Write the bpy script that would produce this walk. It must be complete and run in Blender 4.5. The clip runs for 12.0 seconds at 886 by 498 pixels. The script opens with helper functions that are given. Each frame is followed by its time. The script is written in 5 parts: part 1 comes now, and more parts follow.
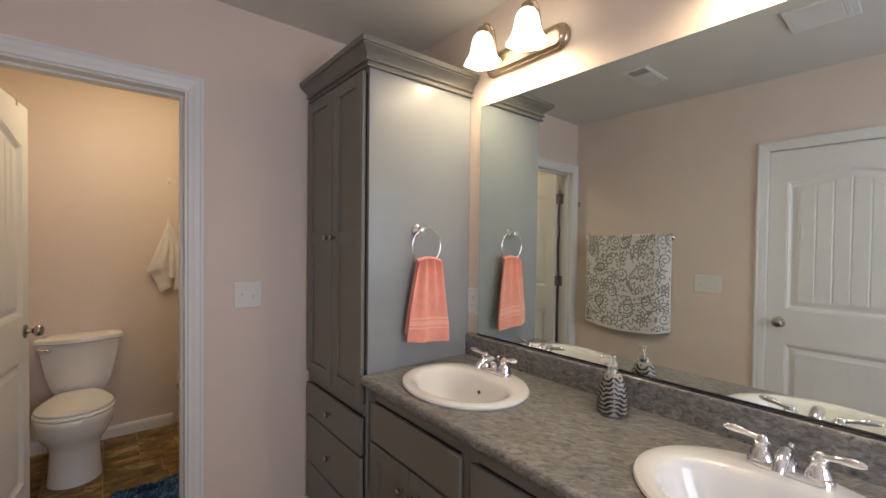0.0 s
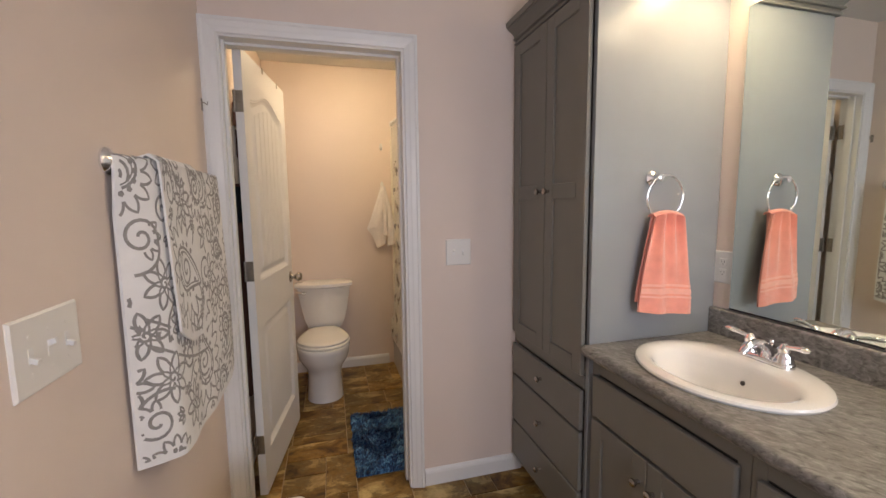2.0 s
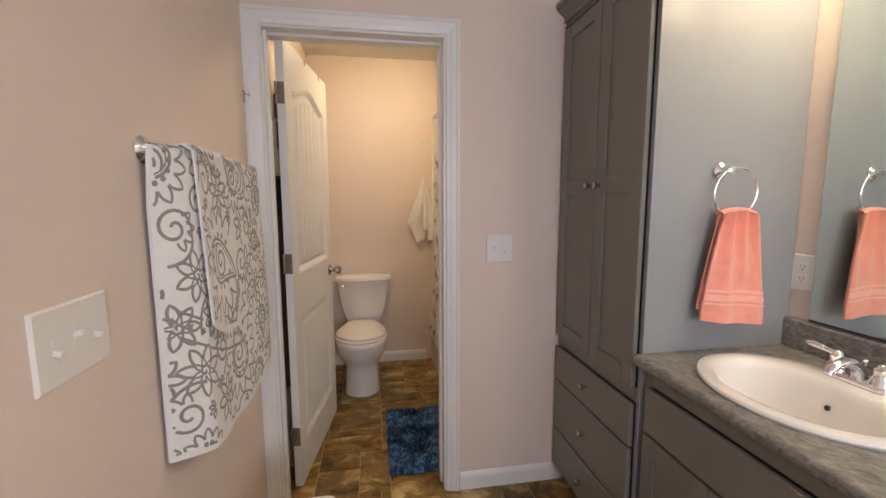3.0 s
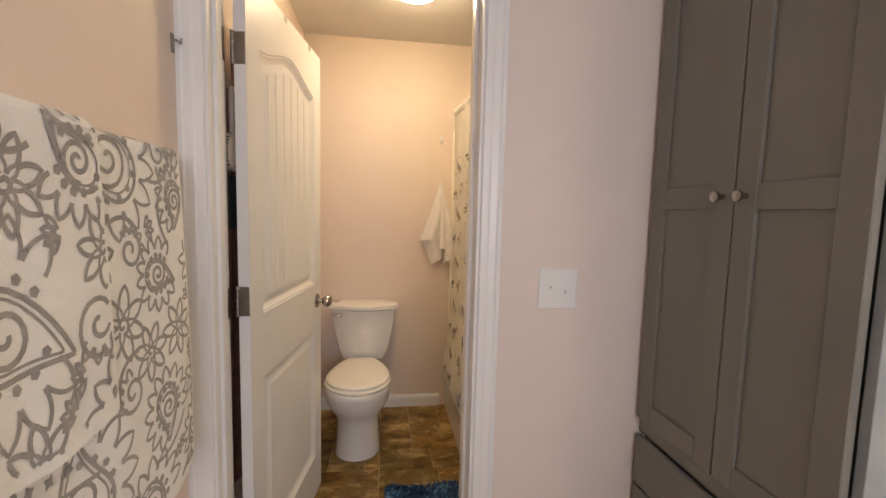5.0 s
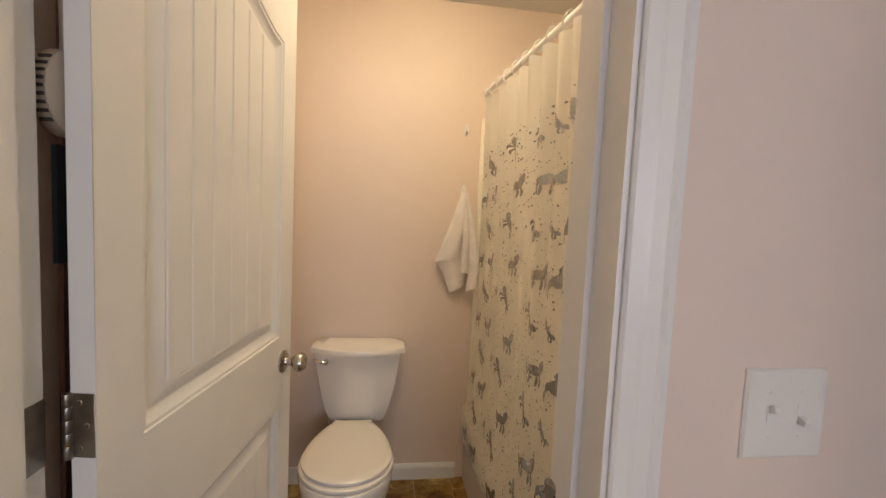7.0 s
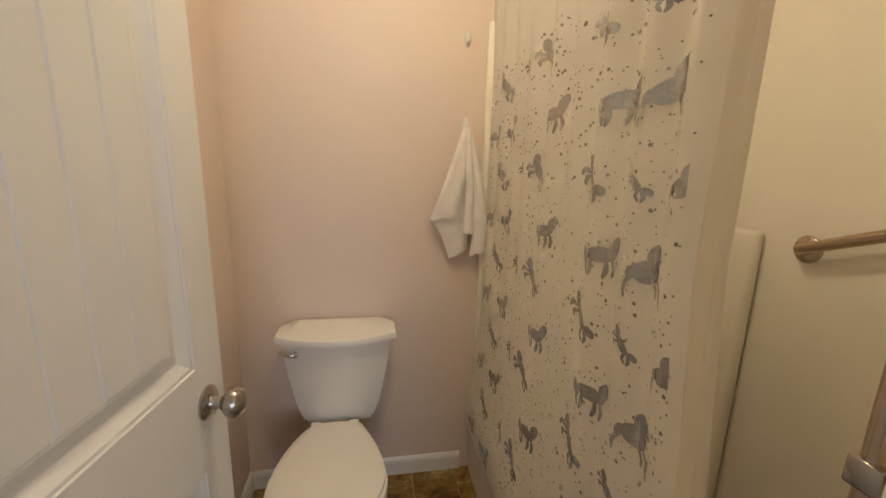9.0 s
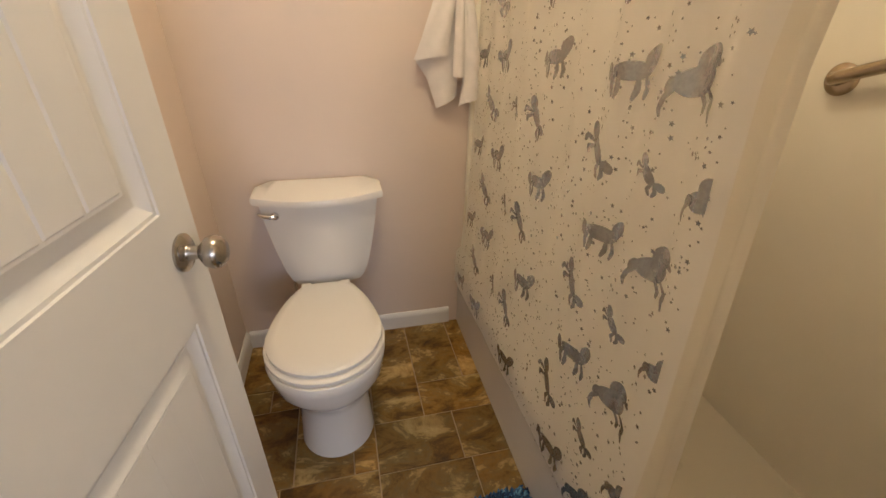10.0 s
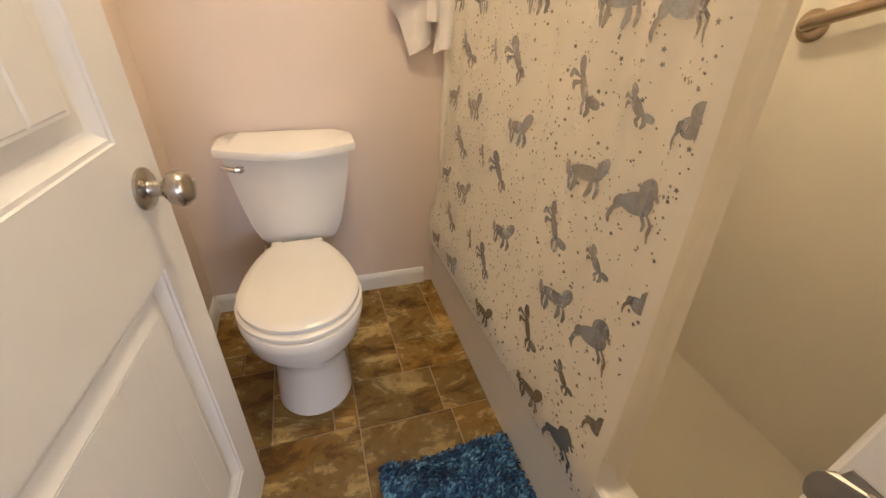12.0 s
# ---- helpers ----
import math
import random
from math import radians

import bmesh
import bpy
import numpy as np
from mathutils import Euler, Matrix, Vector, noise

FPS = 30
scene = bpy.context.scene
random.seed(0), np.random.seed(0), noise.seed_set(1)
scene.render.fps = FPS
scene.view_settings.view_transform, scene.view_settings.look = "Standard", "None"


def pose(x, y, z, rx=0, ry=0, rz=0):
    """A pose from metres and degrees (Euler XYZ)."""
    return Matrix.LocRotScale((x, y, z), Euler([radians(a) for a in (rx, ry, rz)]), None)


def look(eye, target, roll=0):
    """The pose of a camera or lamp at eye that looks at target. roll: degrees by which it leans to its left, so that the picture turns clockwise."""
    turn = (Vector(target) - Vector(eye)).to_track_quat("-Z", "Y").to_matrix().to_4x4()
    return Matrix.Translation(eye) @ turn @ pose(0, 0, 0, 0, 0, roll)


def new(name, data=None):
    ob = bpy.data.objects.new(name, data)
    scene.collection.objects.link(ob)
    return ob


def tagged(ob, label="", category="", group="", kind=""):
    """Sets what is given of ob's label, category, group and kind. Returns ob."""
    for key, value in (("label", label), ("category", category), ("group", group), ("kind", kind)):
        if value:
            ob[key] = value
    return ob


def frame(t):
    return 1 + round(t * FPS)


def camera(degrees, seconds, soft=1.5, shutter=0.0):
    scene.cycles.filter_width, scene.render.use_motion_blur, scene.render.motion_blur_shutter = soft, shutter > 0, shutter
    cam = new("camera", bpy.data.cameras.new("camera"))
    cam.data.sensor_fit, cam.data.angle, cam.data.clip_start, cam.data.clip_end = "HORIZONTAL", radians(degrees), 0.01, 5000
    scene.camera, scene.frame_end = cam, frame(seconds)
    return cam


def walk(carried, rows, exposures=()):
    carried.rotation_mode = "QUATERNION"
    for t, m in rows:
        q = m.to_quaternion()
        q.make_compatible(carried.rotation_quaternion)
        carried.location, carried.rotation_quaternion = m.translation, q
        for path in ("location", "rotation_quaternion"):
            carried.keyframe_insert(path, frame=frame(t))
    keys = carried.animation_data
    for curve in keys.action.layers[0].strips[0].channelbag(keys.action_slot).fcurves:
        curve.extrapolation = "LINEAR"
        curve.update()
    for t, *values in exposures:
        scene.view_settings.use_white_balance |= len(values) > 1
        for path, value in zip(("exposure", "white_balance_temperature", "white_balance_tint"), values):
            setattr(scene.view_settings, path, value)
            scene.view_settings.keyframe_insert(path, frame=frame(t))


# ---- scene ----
cam = camera(94.2, 12.0)
PATH = [
    (0, (-0.043, 0.161, 1.403), (1.223, 1.709, 1.37), 0.6),
    (0.5, (-0.064, 0.207, 1.4), (1.047, 1.868, 1.328), 0.3),
    (1, (-0.079, 0.265, 1.385), (0.828, 2.044, 1.267), -0.0),
    (1.5, (-0.101, 0.336, 1.376), (0.596, 2.202, 1.199), -0.5),
    (2, (-0.108, 0.388, 1.373), (0.416, 2.305, 1.155), -0.7),
    (2.5, (-0.087, 0.419, 1.367), (0.295, 2.367, 1.128), -0.8),
    (2.7, (-0.082, 0.426, 1.368), (0.268, 2.38, 1.124), -0.7),
    (4.3, (-0.119, 0.839, 1.359), (0.196, 2.802, 1.148), 0.7),
    (4.5, (-0.116, 0.897, 1.356), (0.214, 2.858, 1.148), 0.9),
    (5, (-0.041, 1.074, 1.367), (0.235, 3.047, 1.187), 1.4),
    (5.5, (-0.005, 1.218, 1.383), (0.217, 3.2, 1.231), 1.8),
    (6, (-0.057, 1.411, 1.373), (0.233, 3.384, 1.222), 2.5),
    (6.5, (-0.093, 1.6, 1.385), (0.239, 3.565, 1.216), 2.2),
    (7, (-0.063, 1.766, 1.383), (0.211, 3.742, 1.242), 2.6),
    (7.2, (-0.031, 1.848, 1.391), (0.207, 3.83, 1.273), 2.4),
    (8.8, (-0.021, 2.208, 1.421), (0.279, 4.157, 1.087), 1.5),
    (9, (-0.044, 2.243, 1.406), (0.299, 4.166, 0.978), 1.4),
    (9.5, (-0.062, 2.3, 1.359), (0.333, 4.128, 0.65), 1.3),
    (10, (-0.075, 2.325, 1.297), (0.348, 4.017, 0.319), 1.4),
    (10.5, (-0.093, 2.332, 1.245), (0.336, 3.889, 0.066), 1.8),
    (11, (-0.11, 2.333, 1.213), (0.322, 3.805, -0.07), 2.4),
    (11.5, (-0.117, 2.328, 1.207), (0.353, 3.811, -0.05), 3.0),
    (12, (-0.107, 2.324, 1.233), (0.453, 3.905, 0.144), 3.4),
]
EXPOSURES = [(0, -0.54, 6700, 8), (1, -0.36, 6800, 8), (2, -0.20, 6900, 10), (2.7, -0.18, 6900, 10), (4.5, 0.04, 7100, 10), (5.2, 0.05, 7150, 10), (6.5, 0.0, 7000, 9), (7.2, -0.15, 6850, 8), (9, -0.22, 6450, 5), (9.5, -0.03, 6450, 6), (10, 0.24, 6500, 7), (11, 0.60, 6550, 8), (12, 0.60, 6550, 8)]
walk(cam, [(t, look(eye, target, roll)) for t, eye, target, roll in PATH], EXPOSURES)

# ---- world, sun, large lights ----
world = bpy.data.worlds.new("world")
scene.world = world
world.use_nodes = True
wn = world.node_tree.nodes
sky = wn.new("ShaderNodeTexSky")
sky.sky_type, sky.sun_disc = "NISHITA", False
sky.sun_elevation, sky.sun_rotation = radians(35), radians(200)
world.node_tree.links.new(sky.outputs[0], wn["Background"].inputs[0])
wn["Background"].inputs[1].default_value = 0.1
sun_data = bpy.data.lights.new("sun", "SUN")
sun_data.energy, sun_data.angle, sun_data.color = 1.0, radians(10), (1.0, 0.95, 0.88)
sun = new("sun", sun_data)
sun.matrix_world = look((-2, -6, 6), (0.3, 0, 1))

WARM = (1.0, 0.82, 0.57)
VANITY_W, SHADE_E, CEIL_E, WINDOW_W = 6.3, 5.8, 54.0, 36.0


def lamp(name, kind, energy, color, at, size=0.03, size_y=None, target=None):
    data = bpy.data.lights.new(name, kind)
    data.energy, data.color = energy, color
    if kind == "AREA":
        data.shape, data.size, data.size_y = "RECTANGLE", size, size_y
    else:
        data.shadow_soft_size = size
    ob = new(name, data)
    ob.matrix_world = look(at, target) if target else Matrix.Translation(at)
    return ob


# ---- materials ----
def nodes_of(name):
    m = bpy.data.materials.new(name)
    m.use_nodes = True
    nt = m.node_tree
    return m, nt, nt.nodes["Principled BSDF"]


def put(nt, kind, **values):
    n = nt.nodes.new(kind)
    for k, v in values.items():
        n.inputs[k.replace("_", " ")].default_value = v
    return n


def coords(nt, scale=(1, 1, 1), turn=(0, 0, 0)):
    tc = nt.nodes.new("ShaderNodeTexCoord")
    mp = nt.nodes.new("ShaderNodeMapping")
    mp.inputs["Scale"].default_value = scale
    mp.inputs["Rotation"].default_value = turn
    nt.links.new(tc.outputs["Object"], mp.inputs["Vector"])
    return mp.outputs["Vector"]


def ramp(nt, fac, stops):
    r = nt.nodes.new("ShaderNodeValToRGB")
    while len(r.color_ramp.elements) < len(stops):
        r.color_ramp.elements.new(0.5)
    for e, (p, c) in zip(r.color_ramp.elements, stops):
        e.position, e.color = p, (*c, 1)
    nt.links.new(fac, r.inputs["Fac"])
    return r.outputs["Color"]


def bump(nt, bsdf, height, strength=0.2, distance=0.002):
    b = nt.nodes.new("ShaderNodeBump")
    b.inputs["Strength"].default_value, b.inputs["Distance"].default_value = strength, distance
    nt.links.new(height, b.inputs["Height"])
    nt.links.new(b.outputs["Normal"], bsdf.inputs["Normal"])


def surface(name, color, rough=0.5, metal=0.0, vary=0.06, scale=6.0, grain=250.0, relief=0.08, coat=0.0, spec=0.5, sheen=0.0, jitter=0.0):
    """Colour with a broad mottling, a fine grain in relief, and uneven gloss."""
    m, nt, b = nodes_of(name)
    v = coords(nt)
    big = put(nt, "ShaderNodeTexNoise", Scale=scale, Detail=4.0)
    fine = put(nt, "ShaderNodeTexNoise", Scale=grain, Detail=3.0)
    nt.links.new(v, big.inputs["Vector"]), nt.links.new(v, fine.inputs["Vector"])
    lo = tuple(c * (1 - vary) for c in color)
    hi = tuple(min(1, c * (1 + vary)) for c in color)
    col = ramp(nt, big.outputs["Fac"], [(0.3, lo), (0.7, hi)])
    if jitter:
        info = nt.nodes.new("ShaderNodeObjectInfo")
        hs = nt.nodes.new("ShaderNodeHueSaturation")
        mr = put(nt, "ShaderNodeMapRange")
        mr.inputs["To Min"].default_value, mr.inputs["To Max"].default_value = 1 - jitter, 1 + jitter
        nt.links.new(info.outputs["Random"], mr.inputs["Value"])
        nt.links.new(mr.outputs["Result"], hs.inputs["Value"]), nt.links.new(col, hs.inputs["Color"])
        col = hs.outputs["Color"]
    nt.links.new(col, b.inputs["Base Color"])
    gloss = put(nt, "ShaderNodeMapRange")
    gloss.inputs["To Min"].default_value, gloss.inputs["To Max"].default_value = max(0.02, rough - 0.06), min(1, rough + 0.06)
    nt.links.new(big.outputs["Fac"], gloss.inputs["Value"])
    nt.links.new(gloss.outputs["Result"], b.inputs["Roughness"])
    b.inputs["Metallic"].default_value, b.inputs["Coat Weight"].default_value = metal, coat
    b.inputs["Specular IOR Level"].default_value, b.inputs["Sheen Weight"].default_value = spec, sheen
    if relief:
        bump(nt, b, fine.outputs["Fac"], relief, 0.0015)
    return m


WALL = surface("wall_paint", (0.77, 0.652, 0.575), 0.62, vary=0.02, scale=3, grain=180, relief=0.12)
CEILING = surface("ceiling_paint", (0.71, 0.69, 0.66), 0.85, vary=0.02, scale=4, grain=120, relief=0.2)
# Grey that stands in for the softer shade between fan grille slats.
VENTSHADE = surface("vent_shade", (0.48, 0.47, 0.45), 0.8, vary=0.05)
TRIM = surface("trim_paint", (0.80, 0.79, 0.78), 0.35, vary=0.02, grain=90, relief=0.04)
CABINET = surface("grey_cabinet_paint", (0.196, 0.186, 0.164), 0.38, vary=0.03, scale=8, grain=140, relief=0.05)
# Cabinet grey made paler and bluer: cool daylight painted into this side's colour.
DAYLITPANEL = surface("daylit_side_panel", (0.275, 0.29, 0.30), 0.30, vary=0.02, scale=5, grain=200, relief=0.03)
# Near-black that paints the shade seen through gaps round doors and drawers.
GAPSHADE = surface("gap_shade", (0.02, 0.018, 0.016), 0.8, vary=0.1)
PORCELAIN = surface("porcelain", (0.84, 0.82, 0.79), 0.10, vary=0.01, relief=0, coat=0.5)
SEAT = surface("toilet_seat_plastic", (0.85, 0.825, 0.79), 0.22, vary=0.01, relief=0.02)
CHROME = surface("chrome", (0.86, 0.86, 0.88), 0.07, metal=1.0, vary=0.02, relief=0)
NICKEL = surface("satin_nickel", (0.45, 0.415, 0.375), 0.25, metal=1.0, vary=0.06, scale=30, relief=0.05)
DARKNICKEL = surface("aged_nickel", (0.33, 0.30, 0.265), 0.36, metal=1.0, vary=0.12, scale=40, relief=0.06)
BRASSY = surface("antique_nickel", (0.52, 0.42, 0.31), 0.25, metal=1.0, vary=0.08, scale=30, relief=0.04)
PLASTIC = surface("switch_plastic", (0.80, 0.78, 0.75), 0.32, vary=0.01, relief=0.02)
# Near-black for solid pieces that paint the shade inside holes and slots.
SLOTSHADE = surface("slot_shade", (0.06, 0.05, 0.05), 0.6)
CORAL = surface("coral_terry", (0.87, 0.33, 0.255), 0.95, vary=0.08, scale=25, grain=700, relief=0.9, sheen=0.5)
CORALBAND = surface("coral_band", (0.93, 0.46, 0.37), 0.8, vary=0.05, scale=60, grain=900, relief=0.3, sheen=0.3)
WHITETERRY = surface("white_terry", (0.86, 0.81, 0.79), 0.95, vary=0.05, scale=20, grain=600, relief=0.8, sheen=0.4)
TOWELWHITE = surface("printed_towel_ground", (0.85, 0.83, 0.81), 0.95, vary=0.04, scale=18, grain=500, relief=0.8, sheen=0.3)
TOWELGREY = surface("printed_towel_grey", (0.29, 0.27, 0.255), 0.95, vary=0.15, scale=60, grain=500, relief=0.8, sheen=0.3)
ACRYLIC = surface("cream_acrylic", (0.86, 0.81, 0.70), 0.30, vary=0.02, scale=4, grain=60, relief=0.02)
TUBWHITE = surface("tub_white", (0.82, 0.79, 0.74), 0.22, vary=0.02, scale=4, relief=0.01)
GROUT = surface("grout", (0.40, 0.30, 0.19), 0.9, vary=0.15, scale=30, relief=0.3)
BROWNCLOTH = surface("dark_brown_cloth", (0.12, 0.045, 0.025), 0.9, vary=0.3, scale=14, grain=400, relief=0.5)
REDWOOD = surface("red_brown_wood", (0.16, 0.06, 0.03), 0.5, vary=0.25, scale=12, relief=0.1)
BLACKCLOTH = surface("black_cloth", (0.012, 0.014, 0.014), 0.9, vary=0.2)
IVORY = surface("ivory_plastic", (0.46, 0.39, 0.31), 0.4, vary=0.03)
BLACKLINE = surface("black_channel", (0.015, 0.015, 0.015), 0.4)
CERAMIC = surface("grey_beige_ceramic", (0.36, 0.33, 0.28), 0.45, vary=0.12, scale=40, relief=0.15)
STRIPE = surface("black_glaze", (0.02, 0.02, 0.02), 0.3, vary=0.1)
BINWHITE = surface("bin_plastic", (0.80, 0.78, 0.74), 0.35, vary=0.02)
LINER = surface("grey_liner", (0.36, 0.34, 0.31), 0.6, vary=0.1)


def laminate():
    """Grey stone-look laminate with slanting dark and pale streaks."""
    m, nt, b = nodes_of("grey_stone_laminate")
    v = coords(nt, (1, 1, 1), (0, 0, radians(-28)))
    st = nt.nodes.new("ShaderNodeMapping")
    st.inputs["Scale"].default_value = (32, 13, 32)
    nt.links.new(v, st.inputs["Vector"])
    n1 = put(nt, "ShaderNodeTexNoise", Scale=2.2, Detail=8.0, Roughness=0.68, Distortion=0.9)
    n2 = put(nt, "ShaderNodeTexNoise", Scale=9.0, Detail=6.0, Roughness=0.7)
    nt.links.new(st.outputs["Vector"], n1.inputs["Vector"])
    nt.links.new(v, n2.inputs["Vector"])
    c1 = ramp(nt, n1.outputs["Fac"], [(0.30, (0.050, 0.046, 0.042)), (0.42, (0.165, 0.157, 0.147)), (0.56, (0.27, 0.26, 0.248)), (0.74, (0.46, 0.445, 0.42))])
    c2 = ramp(nt, n2.outputs["Fac"], [(0.35, (0.72, 0.70, 0.68)), (0.65, (1, 1, 1))])
    mx = nt.nodes.new("ShaderNodeMixRGB")
    mx.blend_type = "MULTIPLY"
    mx.inputs[0].default_value = 0.55
    nt.links.new(c1, mx.inputs[1]), nt.links.new(c2, mx.inputs[2])
    nt.links.new(mx.outputs[0], b.inputs["Base Color"])
    b.inputs["Roughness"].default_value = 0.36
    bump(nt, b, n1.outputs["Fac"], 0.25, 0.001)
    return m


def tile_mat():
    """Slate-look brown vinyl tile, tone shifting from tile to tile."""
    m, nt, b = nodes_of("brown_slate_tile")
    v = coords(nt)
    info = nt.nodes.new("ShaderNodeObjectInfo")
    add = nt.nodes.new("ShaderNodeVectorMath")
    add.operation = "ADD"
    sc = nt.nodes.new("ShaderNodeVectorMath")
    sc.operation = "SCALE"
    sc.inputs[0].default_value = (7.3, 3.1, 5.7)
    nt.links.new(info.outputs["Random"], sc.inputs["Scale"])
    nt.links.new(v, add.inputs[0]), nt.links.new(sc.outputs[0], add.inputs[1])
    n1 = put(nt, "ShaderNodeTexNoise", Scale=6.0, Detail=10.0, Roughness=0.66, Distortion=0.5)
    n2 = put(nt, "ShaderNodeTexNoise", Scale=38.0, Detail=6.0, Roughness=0.7)
    n3 = put(nt, "ShaderNodeTexNoise", Scale=2.6, Detail=3.0)
    slant = nt.nodes.new("ShaderNodeMapping")
    slant.inputs["Rotation"].default_value, slant.inputs["Scale"].default_value = (0, 0, radians(38)), (1.0, 1.6, 1.0)
    nt.links.new(add.outputs[0], slant.inputs["Vector"]), nt.links.new(slant.outputs[0], n1.inputs["Vector"])
    for n in (n2, n3):
        nt.links.new(add.outputs[0], n.inputs["Vector"])
    c1 = ramp(nt, n1.outputs["Fac"], [(0.33, (0.060, 0.028, 0.010)), (0.42, (0.165, 0.092, 0.034)), (0.49, (0.300, 0.190, 0.080)), (0.54, (0.250, 0.180, 0.095)), (0.58, (0.50, 0.37, 0.20)), (0.68, (0.72, 0.57, 0.35))])
    c2 = ramp(nt, n2.outputs["Fac"], [(0.3, (0.62, 0.60, 0.58)), (0.7, (1.0, 1.0, 1.0))])
    c3 = ramp(nt, n3.outputs["Fac"], [(0.35, (0.86, 0.88, 0.80)), (0.65, (1.0, 0.90, 0.74))])
    mx = nt.nodes.new("ShaderNodeMixRGB")
    mx.blend_type = "MULTIPLY"
    mx.inputs[0].default_value = 0.8
    nt.links.new(c1, mx.inputs[1]), nt.links.new(c2, mx.inputs[2])
    my = nt.nodes.new("ShaderNodeMixRGB")
    my.blend_type = "MULTIPLY"
    my.inputs[0].default_value = 1.0
    nt.links.new(mx.outputs[0], my.inputs[1]), nt.links.new(c3, my.inputs[2])
    hs = nt.nodes.new("ShaderNodeHueSaturation")
    mr = put(nt, "ShaderNodeMapRange")
    hs.inputs["Saturation"].default_value = 1.15
    mr.inputs["To Min"].default_value, mr.inputs["To Max"].default_value = 0.72, 1.25
    nt.links.new(info.outputs["Random"], mr.inputs["Value"])
    nt.links.new(mr.outputs["Result"], hs.inputs["Value"])
    nt.links.new(my.outputs[0], hs.inputs["Color"])
    nt.links.new(hs.outputs["Color"], b.inputs["Base Color"])
    b.inputs["Roughness"].default_value = 0.42
    bump(nt, b, n1.outputs["Fac"], 0.5, 0.003)
    return m


def shag():
    m, nt, b = nodes_of("blue_shag")
    v = coords(nt)
    g = nt.nodes.new("ShaderNodeNewGeometry")
    n = put(nt, "ShaderNodeTexNoise", Scale=26.0, Detail=3.0, Roughness=0.6)
    nt.links.new(v, n.inputs["Vector"])
    mx = nt.nodes.new("ShaderNodeMath")
    mx.operation = "ADD"
    nt.links.new(n.outputs["Fac"], mx.inputs[0])
    half = nt.nodes.new("ShaderNodeMath")
    half.operation = "MULTIPLY"
    half.inputs[1].default_value = 0.5
    nt.links.new(g.outputs["Random Per Island"], half.inputs[0])
    nt.links.new(half.outputs[0], mx.inputs[1])
    c = ramp(nt, mx.outputs[0], [(0.46, (0.003, 0.015, 0.055)), (0.66, (0.010, 0.054, 0.165)), (0.86, (0.030, 0.140, 0.33)), (1.04, (0.16, 0.38, 0.62))])
    nt.links.new(c, b.inputs["Base Color"])
    b.inputs["Roughness"].default_value, b.inputs["Sheen Weight"].default_value = 0.7, 0.12
    return m


def foil():
    """Silver holographic foil print: a rough metal under a thin film."""
    m, nt, b = nodes_of("silver_foil")
    v = coords(nt)
    n = put(nt, "ShaderNodeTexNoise", Scale=180.0, Detail=3.0)
    nt.links.new(v, n.inputs["Vector"])
    nt.links.new(ramp(nt, n.outputs["Fac"], [(0.3, (0.36, 0.355, 0.345)), (0.7, (0.52, 0.51, 0.49))]), b.inputs["Base Color"])
    b.inputs["Metallic"].default_value, b.inputs["Roughness"].default_value = 0.7, 0.20
    b.inputs["Thin Film IOR"].default_value = 1.7
    film = put(nt, "ShaderNodeTexNoise", Scale=26.0, Detail=2.0)
    nt.links.new(v, film.inputs["Vector"])
    mr = put(nt, "ShaderNodeMapRange")
    mr.inputs["From Min"].default_value, mr.inputs["From Max"].default_value = 0.3, 0.7
    mr.inputs["To Min"].default_value, mr.inputs["To Max"].default_value = 320.0, 800.0
    nt.links.new(film.outputs["Fac"], mr.inputs["Value"])
    nt.links.new(mr.outputs["Result"], b.inputs["Thin Film Thickness"])
    bump(nt, b, n.outputs["Fac"], 0.6, 0.001)
    return m


def cloth_through(name, color, amount, rough=0.6, fold=0.0):
    """A thin sheet that lets some light through."""
    m, nt, b = nodes_of(name)
    v = coords(nt)
    n = put(nt, "ShaderNodeTexNoise", Scale=400.0, Detail=2.0)
    nt.links.new(v, n.inputs["Vector"])
    b.inputs["Base Color"].default_value, b.inputs["Roughness"].default_value = (*color, 1), rough
    bump(nt, b, n.outputs["Fac"], 0.12, 0.001)
    tr = nt.nodes.new("ShaderNodeBsdfTranslucent")
    tr.inputs["Color"].default_value = (*color, 1)
    mix = nt.nodes.new("ShaderNodeMixShader")
    mix.inputs[0].default_value = amount
    nt.links.new(b.outputs[0], mix.inputs[1]), nt.links.new(tr.outputs[0], mix.inputs[2])
    nt.links.new(mix.outputs[0], nt.nodes["Material Output"].inputs[0])
    return m


def glow(name, color, strength, base=(0.9, 0.88, 0.85)):
    m, nt, b = nodes_of(name)
    b.inputs["Base Color"].default_value, b.inputs["Roughness"].default_value = (*base, 1), 0.35
    b.inputs["Emission Color"].default_value, b.inputs["Emission Strength"].default_value = (*color, 1), strength
    return m


def mirror_mat():
    m, nt, b = nodes_of("silvered_mirror")
    b.inputs["Base Color"].default_value = (0.82, 0.88, 0.85, 1)
    b.inputs["Metallic"].default_value, b.inputs["Roughness"].default_value = 1.0, 0.012
    return m


def glass_mat():
    m, nt, b = nodes_of("window_glass")
    b.inputs["Base Color"].default_value = (1, 1, 1, 1)
    b.inputs["Transmission Weight"].default_value, b.inputs["Roughness"].default_value, b.inputs["IOR"].default_value = 1.0, 0.0, 1.45
    return m


